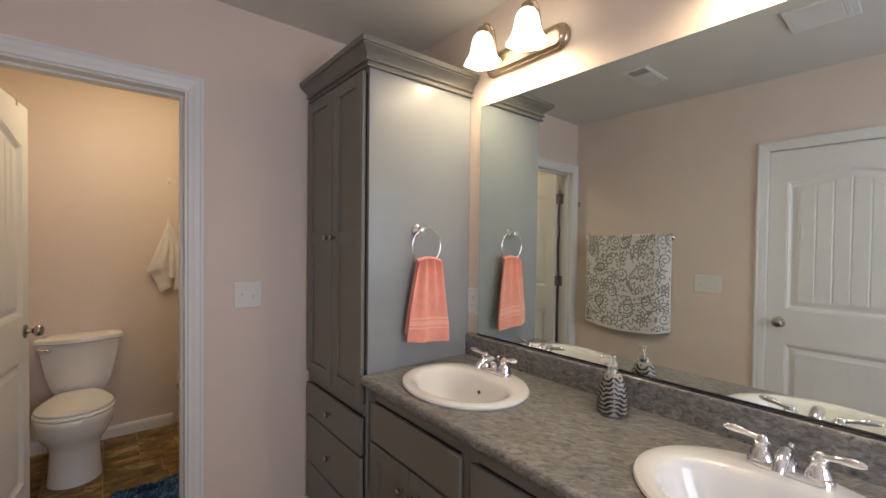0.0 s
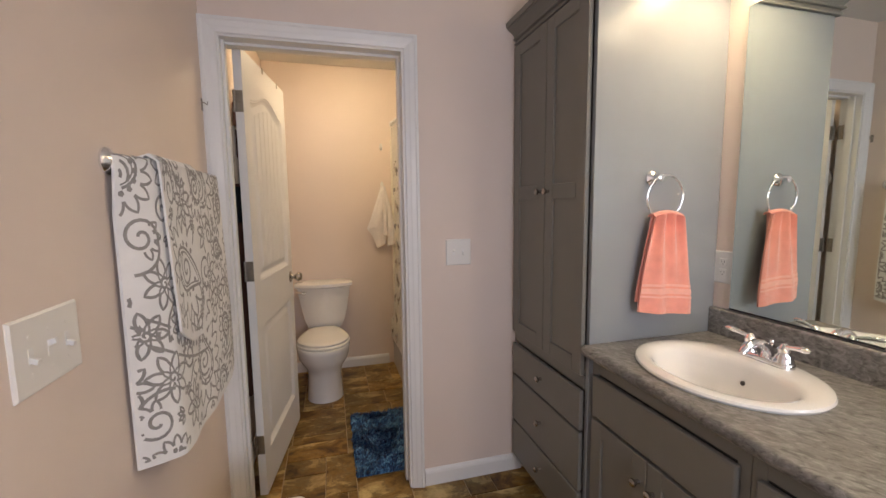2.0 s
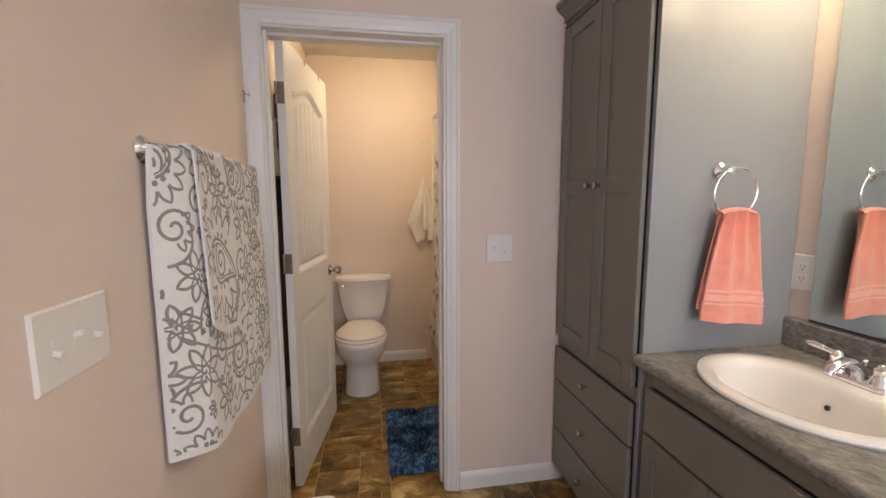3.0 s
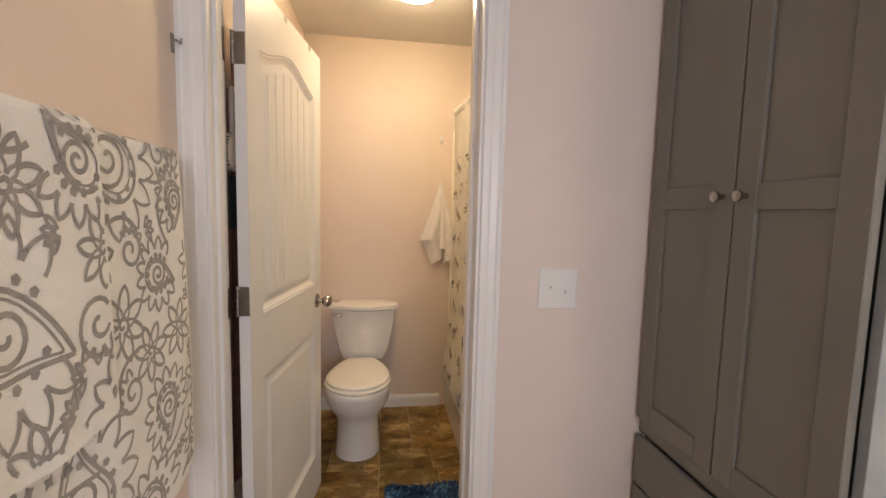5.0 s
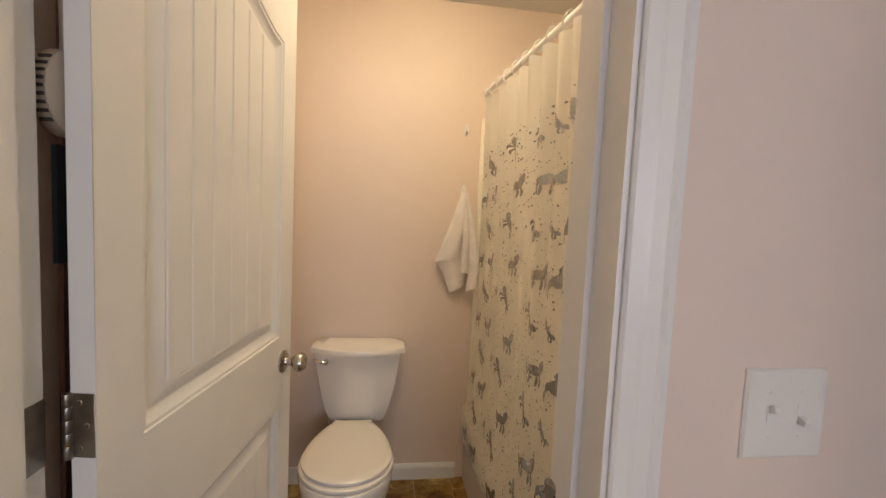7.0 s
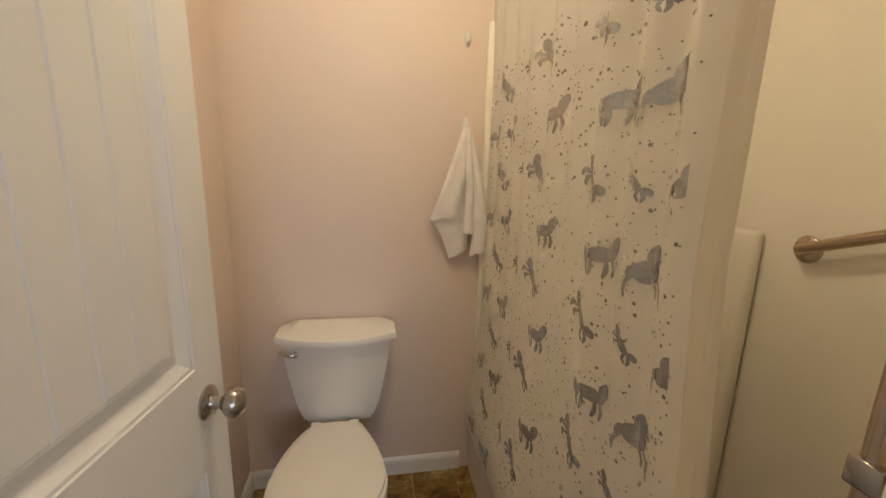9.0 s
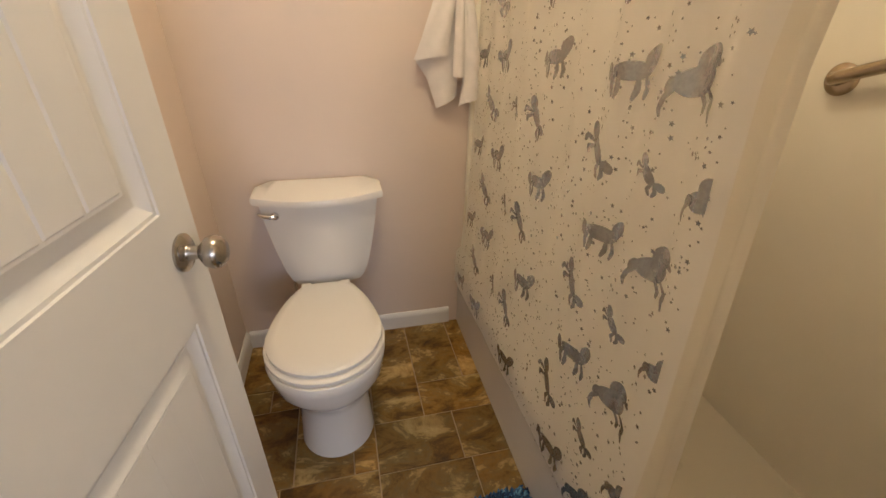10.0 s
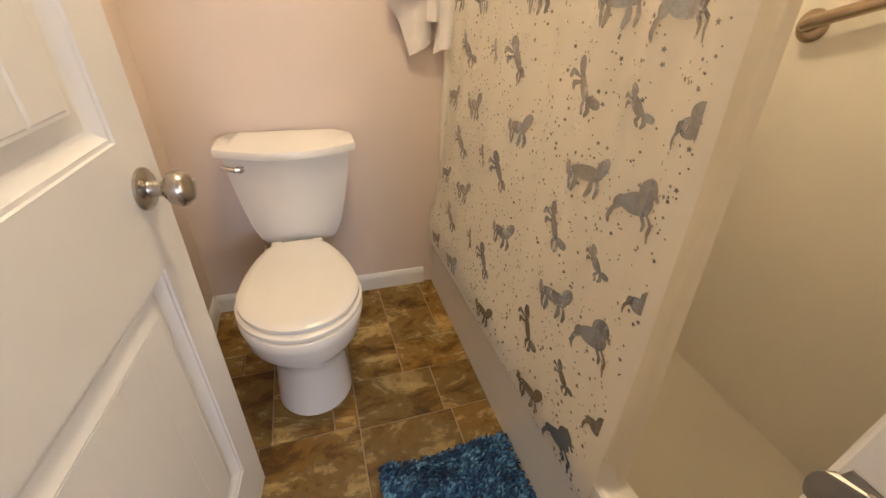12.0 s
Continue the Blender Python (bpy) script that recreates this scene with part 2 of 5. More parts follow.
LAMINATE, TILE, SHAG, FOIL = laminate(), tile_mat(), shag(), foil()
CURTAIN = cloth_through("white_vinyl_curtain", (0.95, 0.93, 0.90), 0.70, 0.40)
LINERCLOTH = cloth_through("frosted_liner", (0.90, 0.87, 0.82), 0.80, 0.35)
SHADEGLASS = glow("lit_frosted_glass", (1.0, 0.85, 0.63), SHADE_E)
DOMEGLASS = glow("lit_dome_glass", (1.0, 0.80, 0.53), CEIL_E)
MIRROR, GLASS = mirror_mat(), glass_mat()


# ---- mesh helpers ----
def finish(bm, name, material, smooth=False):
    me = bpy.data.meshes.new(name)
    bmesh.ops.recalc_face_normals(bm, faces=bm.faces)
    if smooth:
        for f in bm.faces:
            f.smooth = True
        for e in bm.edges:
            if len(e.link_faces) == 2 and e.calc_face_angle(0) > radians(38):
                e.smooth = False
    bm.to_mesh(me)
    bm.free()
    me.materials.append(material)
    return me


def part(name, bm, material, parent=None, label="", smooth=True):
    """One mesh, drawn in world metres, under a thing or under one of its parts."""
    ob = new(name, finish(bm, name, material, smooth))
    if parent:
        ob.parent = parent
        if parent.parent is None:
            ob.matrix_parent_inverse = parent.matrix_basis.inverted()
    return tagged(ob, label)


def thing(name, at, label, category, group="", turn=0):
    ob = new(name)
    ob.empty_display_size = 0.05
    ob.matrix_basis = pose(*at, 0, 0, turn)
    return tagged(ob, label, category, group)


def box(x0, x1, y0, y1, z0, z1, bevel=0.0, bm=None, seg=1):
    own = bmesh.new()
    bmesh.ops.create_cube(own, size=1)
    for v in own.verts:
        v.co = Vector(((x0 + x1) / 2 + v.co.x * (x1 - x0), (y0 + y1) / 2 + v.co.y * (y1 - y0), (z0 + z1) / 2 + v.co.z * (z1 - z0)))
    if bevel:
        bmesh.ops.bevel(own, geom=own.edges[:], offset=bevel, segments=seg, affect="EDGES", profile=0.5)
    if bm is None:
        return own
    return merge(bm, own)


def merge(bm, own, m=None):
    if m is not None:
        own.transform(m)
    me = bpy.data.meshes.new("tmp")
    own.to_mesh(me)
    own.free()
    bm.from_mesh(me)
    bpy.data.meshes.remove(me)
    return bm


def lathe(profile, seg=24, m=None, lobes=None):
    """Turn (radius, height) about z; lobes(angle, i) scales the radius."""
    bm = bmesh.new()
    rings = []
    for i, (r, z) in enumerate(profile):
        ring = []
        for k in range(seg):
            a = 2 * math.pi * k / seg
            q = r * (lobes(a, i / max(1, len(profile) - 1)) if lobes else 1)
            ring.append(bm.verts.new((q * math.cos(a), q * math.sin(a), z)))
        rings.append(ring)
    for a, b in zip(rings, rings[1:]):
        for k in range(seg):
            bm.faces.new((a[k], a[(k + 1) % seg], b[(k + 1) % seg], b[k]))
    if profile[0][0] > 1e-6:
        bm.faces.new(rings[0][::-1])
    if profile[-1][0] > 1e-6:
        bm.faces.new(rings[-1])
    bmesh.ops.remove_doubles(bm, verts=bm.verts, dist=1e-5)
    if m is not None:
        bm.transform(m)
    return bm


def shell(profile, seg=32, lobes=None, m=None):
    """An open turned surface, no caps."""
    bm = bmesh.new()
    rings = []
    for i, (r, z) in enumerate(profile):
        rings.append([bm.verts.new((r * (lobes(2 * math.pi * k / seg, i / (len(profile) - 1)) if lobes else 1) * math.cos(2 * math.pi * k / seg),
                                    r * (lobes(2 * math.pi * k / seg, i / (len(profile) - 1)) if lobes else 1) * math.sin(2 * math.pi * k / seg), z)) for k in range(seg)])
    for a, b in zip(rings, rings[1:]):
        for k in range(seg):
            bm.faces.new((a[k], a[(k + 1) % seg], b[(k + 1) % seg], b[k]))
    if m is not None:
        bm.transform(m)
    return bm


def tube(points, radius, seg=10, closed=False):
    bm = bmesh.new()
    pts = [Vector(p) for p in points]
    n = len(pts)
    radii = radius if isinstance(radius, (list, tuple)) else [radius] * n
    rings = []
    side = None
    for i, p in enumerate(pts):
        a = pts[(i - 1) % n] if closed or i else pts[0]
        b = pts[(i + 1) % n] if closed or i < n - 1 else pts[-1]
        d = (b - a).normalized()
        if side is None:
            side = d.orthogonal().normalized()
        side = (side - d * side.dot(d)).normalized()
        up = d.cross(side)
        rings.append([bm.verts.new(p + radii[i] * (math.cos(2 * math.pi * k / seg) * side + math.sin(2 * math.pi * k / seg) * up)) for k in range(seg)])
    pairs = list(zip(rings, rings[1:])) + ([(rings[-1], rings[0])] if closed else [])
    for a, b in pairs:
        for k in range(seg):
            bm.faces.new((a[k], a[(k + 1) % seg], b[(k + 1) % seg], b[k]))
    if not closed:
        bm.faces.new(rings[0][::-1]), bm.faces.new(rings[-1])
    return bm


def loft(rings, cap=True):
    """Rings: lists of equally many points, bottom to top."""
    bm = bmesh.new()
    vr = [[bm.verts.new(p) for p in ring] for ring in rings]
    n = len(vr[0])
    for a, b in zip(vr, vr[1:]):
        for k in range(n):
            bm.faces.new((a[k], a[(k + 1) % n], b[(k + 1) % n], b[k]))
    if cap:
        bm.faces.new(vr[0][::-1]), bm.faces.new(vr[-1])
    return bm


def extrude_profile(profile, axis, a, b):
    """A closed (u, v) outline drawn out along an axis from a to b: 'x' takes (y, z), 'y' takes (x, z)."""
    place = (lambda u, v, w: (w, u, v)) if axis == "x" else (lambda u, v, w: (u, w, v)) if axis == "y" else (lambda u, v, w: (u, v, w))
    return loft([[place(u, v, w) for u, v in profile] for w in (a, b)])


def sheet(nu, nv, f, thick=0.0):
    """A grid f(u, v) with u, v from 0 to 1, with an optional thickness."""
    bm = bmesh.new()
    g = [[bm.verts.new(f(i / nu, j / nv)) for j in range(nv + 1)] for i in range(nu + 1)]
    for i in range(nu):
        for j in range(nv):
            bm.faces.new((g[i][j], g[i + 1][j], g[i + 1][j + 1], g[i][j + 1]))
    if thick:
        bmesh.ops.recalc_face_normals(bm, faces=bm.faces)
        bmesh.ops.solidify(bm, geom=bm.faces[:], thickness=thick)
    return bm


def cloth_slab(nu, nv, f, thick):
    """A cloth of real thickness: f(u, v, lift) gives its face, lift is measured outwards."""
    bm = bmesh.new()
    a, b = [[[bm.verts.new(f(i / nu, j / nv, lift)) for j in range(nv + 1)] for i in range(nu + 1)] for lift in (0.0, -thick)]
    for g in (a, b):
        for i in range(nu):
            for j in range(nv):
                bm.faces.new((g[i][j], g[i + 1][j], g[i + 1][j + 1], g[i][j + 1]))
    for i in range(nu):
        bm.faces.new((a[i][0], a[i + 1][0], b[i + 1][0], b[i][0])), bm.faces.new((a[i][nv], a[i + 1][nv], b[i + 1][nv], b[i][nv]))
    for j in range(nv):
        bm.faces.new((a[0][j], a[0][j + 1], b[0][j + 1], b[0][j])), bm.faces.new((a[nu][j], a[nu][j + 1], b[nu][j + 1], b[nu][j]))
    return bm


def stroke(bm, pts, width, lay, taper=False):
    """A flat ribbon along 2D points; lay(a, b) gives its place on a cloth."""
    n = len(pts)
    left, right = [], []
    for i, (a, b) in enumerate(pts):
        p, q = pts[max(0, i - 1)], pts[min(n - 1, i + 1)]
        dx, dy = q[0] - p[0], q[1] - p[1]
        d = math.hypot(dx, dy) or 1
        w = width / 2 * ((0.35 + 0.65 * math.sin(math.pi * (i + 0.5) / n)) if taper else 1)
        left.append((a - dy / d * w, b + dx / d * w)), right.append((a + dy / d * w, b - dx / d * w))
    vl, vr = [lay(*p) for p in left], [lay(*p) for p in right]
    if any(p is None for p in vl + vr):
        keep = [i for i in range(n) if vl[i] is not None and vr[i] is not None]
    else:
        keep = list(range(n))
    made = {i: (bm.verts.new(vl[i]), bm.verts.new(vr[i])) for i in keep}
    for i in keep:
        if i + 1 in made:
            bm.faces.new((made[i][0], made[i + 1][0], made[i + 1][1], made[i][1]))


def blot(bm, pts, lay, steps=1):
    """A filled flat outline, in rings about its middle, that follows the cloth."""
    ca, cb = sum(p[0] for p in pts) / len(pts), sum(p[1] for p in pts) / len(pts)
    rings = [[lay(ca + (p[0] - ca) * k / steps, cb + (p[1] - cb) * k / steps) for p in pts] for k in range(1, steps + 1)]
    c = lay(ca, cb)
    if c is None or any(p is None for r in rings for p in r):
        return
    cv, vr = bm.verts.new(c), [[bm.verts.new(p) for p in r] for r in rings]
    n = len(pts)
    for k in range(n):
        bm.faces.new((cv, vr[0][k], vr[0][(k + 1) % n]))
    for a, b in zip(vr, vr[1:]):
        for k in range(n):
            bm.faces.new((a[k], b[k], b[(k + 1) % n], a[(k + 1) % n]))


def setting(name, bm, material, smooth=False, parent=None):
    return tagged(part(name, bm, material, parent, "", smooth), kind="structure")


# ---- the rooms ----
XW, XE, YN, YF, YS, ZC = -0.565, 1.325, 2.235, 3.87, -1.45, 2.465
YB = YN + 0.148
YL = YN + 0.115
DX0, DX1, DZ = -0.509, 0.231, 2.045
T = 0.12

setting("floor", box(XW - T, XE + T, YS - T, YF + T, -0.15, -0.004), GROUT)
setting("ceiling", box(XW - T, XE + T, YS - T, YF + T, ZC, ZC + 0.12), CEILING)

# West wall, with the opening of a second, closed door.
D2A, D2B = 0.105, 0.868
bm = box(XW - T, XW, D2B, YF, -0.004, ZC)
box(XW - T, XW, YS, D2A, -0.004, ZC, bm=bm)
box(XW - T, XW, D2A, D2B, DZ - 0.03, ZC, bm=bm)
setting("wall_west", bm, WALL)
setting("wall_east", box(XE, XE + T, YS, YF, -0.004, ZC), WALL)
setting("wall_far", box(XW - T, XE + T, YF, YF + T, -0.004, ZC), WALL)
bm = box(XW, DX0, YN, YL, -0.004, ZC)
box(DX1, XE, YN, YB, -0.004, ZC, bm=bm)
box(DX0, DX1, YN, YB, DZ, ZC, bm=bm)
setting("wall_north", bm, WALL)
# South wall behind the walker, with a window.
WX0, WX1, WZ0, WZ1 = -0.15, 1.05, 0.95, 2.05
bm = box(XW - T, WX0, YS - T, YS, -0.004, ZC)
box(WX1, XE + T, YS - T, YS, -0.004, ZC, bm=bm)
box(WX0, WX1, YS - T, YS, -0.004, WZ0, bm=bm)
box(WX0, WX1, YS - T, YS, WZ1, ZC, bm=bm)
setting("wall_south", bm, WALL)
win = tagged(new("window_1"), "white framed window with clear glass", "window", kind="structure")
bm = box(WX0, WX0 + 0.05, YS - 0.08, YS - 0.02, WZ0, WZ1)
box(WX1 - 0.05, WX1, YS - 0.08, YS - 0.02, WZ0, WZ1, bm=bm)
box(WX0 + 0.05, WX1 - 0.05, YS - 0.08, YS - 0.02, WZ0, WZ0 + 0.05, bm=bm)
box(WX0 + 0.05, WX1 - 0.05, YS - 0.08, YS - 0.02, WZ1 - 0.05, WZ1, bm=bm)
part("window_frame", bm, TRIM, win, smooth=False)
pane = part("pane", box(WX0 + 0.05, WX1 - 0.05, YS - 0.054, YS - 0.05, WZ0 + 0.05, WZ1 - 0.05), GLASS, win, smooth=False)
pane.visible_shadow = False
lamp("daylight", "AREA", WINDOW_W, (0.68, 0.76, 0.98), ((WX0 + WX1) / 2, YS - 0.015, (WZ0 + WZ1) / 2), WX1 - WX0 - 0.1, WZ1 - WZ0 - 0.1, ((WX0 + WX1) / 2, 1, (WZ0 + WZ1) / 2))


# Casings: a stepped moulding on both faces, jambs and stops in the opening.
def casing_profile(w):
    return [(0, 0), (w, 0), (w, 0.017), (w - 0.010, 0.0185), (w - 0.016, 0.015), (w - 0.034, 0.0125), (w - 0.040, 0.0105), (0.010, 0.0085), (0.004, 0.0075), (0, 0.004)]


def casing(name, a, b, top, wide, frame_of, mat=TRIM, legs=2):
    """Two legs and a head, mitred. frame_of(u, v, w): along the wall, up, out of it."""
    obs = []
    prof = casing_profile(wide)
    lw = [[frame_of(a - p, z + (p if z else 0), q) for p, q in prof] for z in (0.0, top)]
    rw = [[frame_of(b + p, z + (p if z else 0), q) for p, q in prof] for z in (0.0, top)]
    hd = [[frame_of(u + s * p, top + p, q) for p, q in prof] for u, s in ((a, -1), (b, 1))]
    for rings in (lw, rw, hd)[2 - legs:]:
        obs.append(setting(name, loft(rings), mat, parent=None))
    return obs


CW = 0.060
casing("trim_door_casing", DX0 + 0.004, DX1 - 0.004, DZ - 0.004, CW, lambda u, v, w: (u, YN - w, v))
casing("trim_inner_casing", DX0 + 0.004, DX1 - 0.004, DZ - 0.004, CW, lambda u, v, w: (u, YB + w, v), legs=1)
bm = box(DX0 - 0.001, DX0 + 0.012, YN + 0.001, YL - 0.001, 0, DZ)
box(DX1 - 0.012, DX1 + 0.001, YN + 0.001, YB - 0.001, 0, DZ, bm=bm)
box(DX0 + 0.012, DX1 - 0.012, YN + 0.001, YB - 0.001, DZ - 0.012, DZ + 0.001, bm=bm)
box(DX0 + 0.012, DX0 + 0.022, YN + 0.035, YL - 0.042, 0, DZ - 0.012, bm=bm)
box(DX1 - 0.022, DX1 - 0.012, YN + 0.060, YB - 0.042, 0, DZ - 0.012, bm=bm)
box(DX0 + 0.022, DX1 - 0.022, YN + 0.060, YB - 0.042, DZ - 0.022, DZ - 0.012, bm=bm)
setting("trim_door_jamb", bm, TRIM)
casing("trim_west_casing", D2A + 0.004, D2B - 0.004, DZ - 0.034, CW, lambda u, v, w: (XW + w, u, v))
bm = box(XW - T + 0.01, XW - 0.001, D2A - 0.001, D2A + 0.004, 0, DZ - 0.03)
box(XW - T + 0.01, XW - 0.001, D2B - 0.004, D2B + 0.001, 0, DZ - 0.03, bm=bm)
box(XW - T + 0.01, XW - 0.001, D2A + 0.004, D2B - 0.004, DZ - 0.034, DZ - 0.029, bm=bm)
setting("trim_west_jamb", bm, TRIM)
# Added unseen dark sheet: gives the slits round the closed door their shade.
setting("shade_beyond_west_door", box(XW - T - 0.03, XW - T - 0.005, D2A - 0.1, D2B + 0.1, 0, DZ + 0.1), GAPSHADE)


# Baseboards with a rounded top.
def base_profile(out):
    return [(0, 0), (out * 0.013, 0), (out * 0.013, 0.062), (out * 0.010, 0.073), (out * 0.006, 0.080), (out * 0.003, 0.084), (0, 0.084)]


def baseboard(axis, at, out, a, b):
    bm = extrude_profile([(at + u, v) for u, v in base_profile(out)], "x" if axis == "x" else "y", a, b)
    return setting("baseboard", bm, TRIM)


baseboard("x", YN, -1, DX1 + CW, 0.80)
baseboard("y", XW, 1, D2B + CW, YN)
baseboard("y", XW, 1, YS, D2A - CW)
baseboard("x", YF, -1, XW + 0.013, 0.345)
baseboard("y", XW, 1, YB, YF)
baseboard("x", YS, 1, XW, XE)


ROUND_Y = Matrix.Rotation(radians(90), 4, "X")


def disc(center, axis, profile, seg=20):
    """A turned piece whose height runs along an axis from center."""
    q = Vector((0, 0, 1)).rotation_difference(Vector(axis)).to_matrix().to_4x4()
    return lathe(profile, seg, Matrix.Translation(center) @ q)


def knob(parent, at, axis, mat=NICKEL, r=0.0135):
    return part("knob", disc(at, axis, [(0, -0.001), (r * 0.55, 0), (r * 0.5, 0.006), (r * 0.45, 0.012), (r * 0.8, 0.015), (r, 0.020), (r * 0.95, 0.025), (r * 0.6, 0.0285), (0, 0.0295)], 16), mat, parent, "satin nickel knob")


# ---- panelled doors with an arched upper panel ----
def rect_ring(x0, x1, z0, z1, y, arch=0.0, n=10):
    """A ring round a rectangle whose top may rise in an eyebrow arch."""
    top = lambda x: z1 + arch * 0.5 * (1 + math.cos(2 * math.pi * ((x - x0) / (x1 - x0) - 0.5)))
    pts = []
    pts += [(x0 + (x1 - x0) * i / n, y, z0) for i in range(n)]
    pts += [(x1, y, z0 + (top(x1) - z0) * i / n) for i in range(n)]
    pts += [(x1 - (x1 - x0) * i / n, y, top(x1 - (x1 - x0) * i / n)) for i in range(n)]
    pts += [(x0, y, top(x0) + (z0 - top(x0)) * i / n) for i in range(n)]
    return pts


def panel_door(name, label, m, width, height=2.03, z0=0.012, group="", knob_both=True, planked=True):
    """Front face at y = 0, hinge edge at x = 0; m places it."""
    H = z0 + height
    door = tagged(new(name), label, "door", group, "structure")
    door.matrix_basis = m
    th, st = 0.035, 0.088
    split = 0.94
    bm = bmesh.new()
    zones = [(split, H, 1.025, H - 0.195, 0.062), (z0, split, 0.205, 0.815, 0.0)]
    for a, b, pz0, pz1, arch in zones:
        r0 = rect_ring(0, width, a, b, 0)
        rings = [r0, rect_ring(st, width - st, pz0, pz1, 0, arch)]
        for inset, dy in ((0.002, 0.0030), (0.008, 0.0034), (0.010, 0.0055), (0.025, 0.0150), (0.028, 0.0155), (0.055, 0.0045), (0.057, 0.0052)):
            rings.append(rect_ring(st + inset, width - st - inset, pz0 + inset, pz1 - inset, dy, arch))
        own = loft(rings, cap=False)
        own.faces.new([v for v in own.verts][-len(rings[-1]):])
        merge(bm, own)
    own = box(0, width, 0.0005, th, z0, H, 0.0)
    own.faces.ensure_lookup_table()
    bmesh.ops.delete(own, geom=[f for f in own.faces if f.calc_center_median().y < 0.001], context="FACES")
    merge(bm, own)
    bm.transform(m)
    slab = part("slab", bm, TRIM, door, smooth=True)
    if planked:
        x0, x1 = st + 0.058, width - st - 0.058
        count = 6
        for a, b, pz0, pz1, arch in zones:
            for i in range(count):
                xa, xb = x0 + (x1 - x0) * i / count + (0.0022 if arch else 0.0001), x0 + (x1 - x0) * (i + 1) / count - (0.0022 if arch else 0.0001)
                top = lambda x: pz1 - 0.059 + arch * 0.5 * (1 + math.cos(2 * math.pi * ((x - st) / (width - 2 * st) - 0.5)))
                out = [(xa, pz0 + 0.059), (xb, pz0 + 0.059), (xb, top(xb)), ((xa + xb) / 2, top((xa + xb) / 2)), (xa, top(xa))]
                ins = lambda p, d: (p[0] + (d if p[0] < (xa + xb) / 2 - 1e-6 else -d if p[0] > (xa + xb) / 2 + 1e-6 else 0), p[1] + (d if p[1] < pz0 + 0.066 else -d))
                bev, lift = (0.0030, 0.0026) if arch else (0.0003, 0.0048)
                own = loft([[(p[0], 0.0054, p[1]) for p in out], [(ins(p, bev)[0], lift, ins(p, bev)[1]) for p in out]])
                own.transform(m)
                part("plank", own, TRIM, slab, smooth=False)
    for side, y in ((-1, 0.0), (1, th)):
        c = m @ Vector((width - 0.062, y, 0.945))
        ax = (m.to_3x3() @ Vector((0, side, 0)))
        part("door_knob", disc(c, ax, [(0, -0.001), (0.033, 0), (0.033, 0.004), (0.028, 0.008), (0.014, 0.010), (0.0115, 0.016), (0.012, 0.028), (0.018, 0.033), (0.0255, 0.040), (0.0285, 0.050), (0.0265, 0.060), (0.019, 0.0675), (0.008, 0.070), (0, 0.0703)], 28), NICKEL, door, "satin nickel ball knob on a round rose")
    part("latch", merge(bmesh.new(), box(width - 0.001, width + 0.0012, 0.008, 0.027, 0.915, 0.972, 0.0005), m), NICKEL, door)
    return door


DOOR_M = pose(-0.443, 2.3625, 0, 0, 0, 82.1)
inner_door = panel_door("door_1", "white moulded door with arched plank panels, standing open", DOOR_M, 0.712)
panel_door("door_2", "white moulded door with arched plank panels, closed", pose(XW - 0.012, D2A + 0.006, 0, 0, 0, 90), D2B - D2A - 0.012, 1.995)

# Hinges of the open door.
for z in (1.819, 1.083, 0.262):
    hinge = thing("door_hinge", (-0.488, 2.36, z), "aged nickel butt hinge with rounded leaves", "hinge", "door hinges")
    part("leaf", merge(bmesh.new(), box(-0.0005, 0.0012, -0.033, -0.001, z - 0.045, z + 0.045, 0.0005), Matrix.Translation((DX0 + 0.0125, 2.351, 0))), DARKNICKEL, hinge)
    own = box(-0.0012, 0.0006, 0.002, 0.034, -0.045, 0.045, 0.0005)
    own.transform(DOOR_M @ Matrix.Translation((0.0, 0, z)))
    part("leaf", own, DARKNICKEL, hinge)
    pin = DOOR_M @ Vector((-0.004, 0.036, z))
    for k in range(5):
        part("knuckle", disc((pin.x, pin.y, z - 0.046 + k * 0.0184), (0, 0, 1), [(0, 0), (0.0055, 0.0003), (0.0058, 0.001), (0.0058, 0.0172), (0.0055, 0.0179), (0, 0.018)], 12), DARKNICKEL, hinge)
    for dz in (-0.032, 0.0, 0.032):
        c = DOOR_M @ Vector((-0.0012, 0.016 + (0.006 if dz else -0.004), z + dz))
        part("screw", disc(c, DOOR_M.to_3x3() @ Vector((-1, 0, 0)), [(0.0042, 0), (0.0035, 0.0008), (0, 0.001)], 10), DARKNICKEL, hinge)

# Strike plate on the other jamb, and a small hook beside the casing.
SX, SZ = DX1 - 0.0125, 0.940
strike = thing("strike_plate", (SX, YB - 0.02, SZ), "aged nickel strike plate with a rounded lip on the door jamb", "strike plate")
outline = [(YB - 0.036, -0.028), (YB - 0.002, -0.028)] + [(YB - 0.002 + 0.013 * math.cos(a), 0.019 * math.sin(a)) for a in [radians(-80 + 160 * k / 12) for k in range(13)]] + [(YB - 0.002, 0.028), (YB - 0.036, 0.028)]
bm = loft([[(x - (0.003 if y > YB + 0.004 else 0.0), y, SZ + z) for y, z in outline] for x in (SX, SX - 0.0018)])
plate = part("plate", bm, DARKNICKEL, strike, smooth=False)
# No hole is cut: a dark block paints its shade.
part("latch_hole", box(SX - 0.0026, SX - 0.0012, YB - 0.026, YB - 0.012, SZ - 0.013, SZ + 0.013, 0.0004), SLOTSHADE, plate, smooth=False)
for dz in (-0.021, 0.021):
    part("screw", disc((SX - 0.0018, YB - 0.019, SZ + dz), (-1, 0, 0), [(0.0044, 0), (0.0036, 0.0008), (0.0014, 0.0009), (0, 0.0002)], 12), NICKEL, plate)
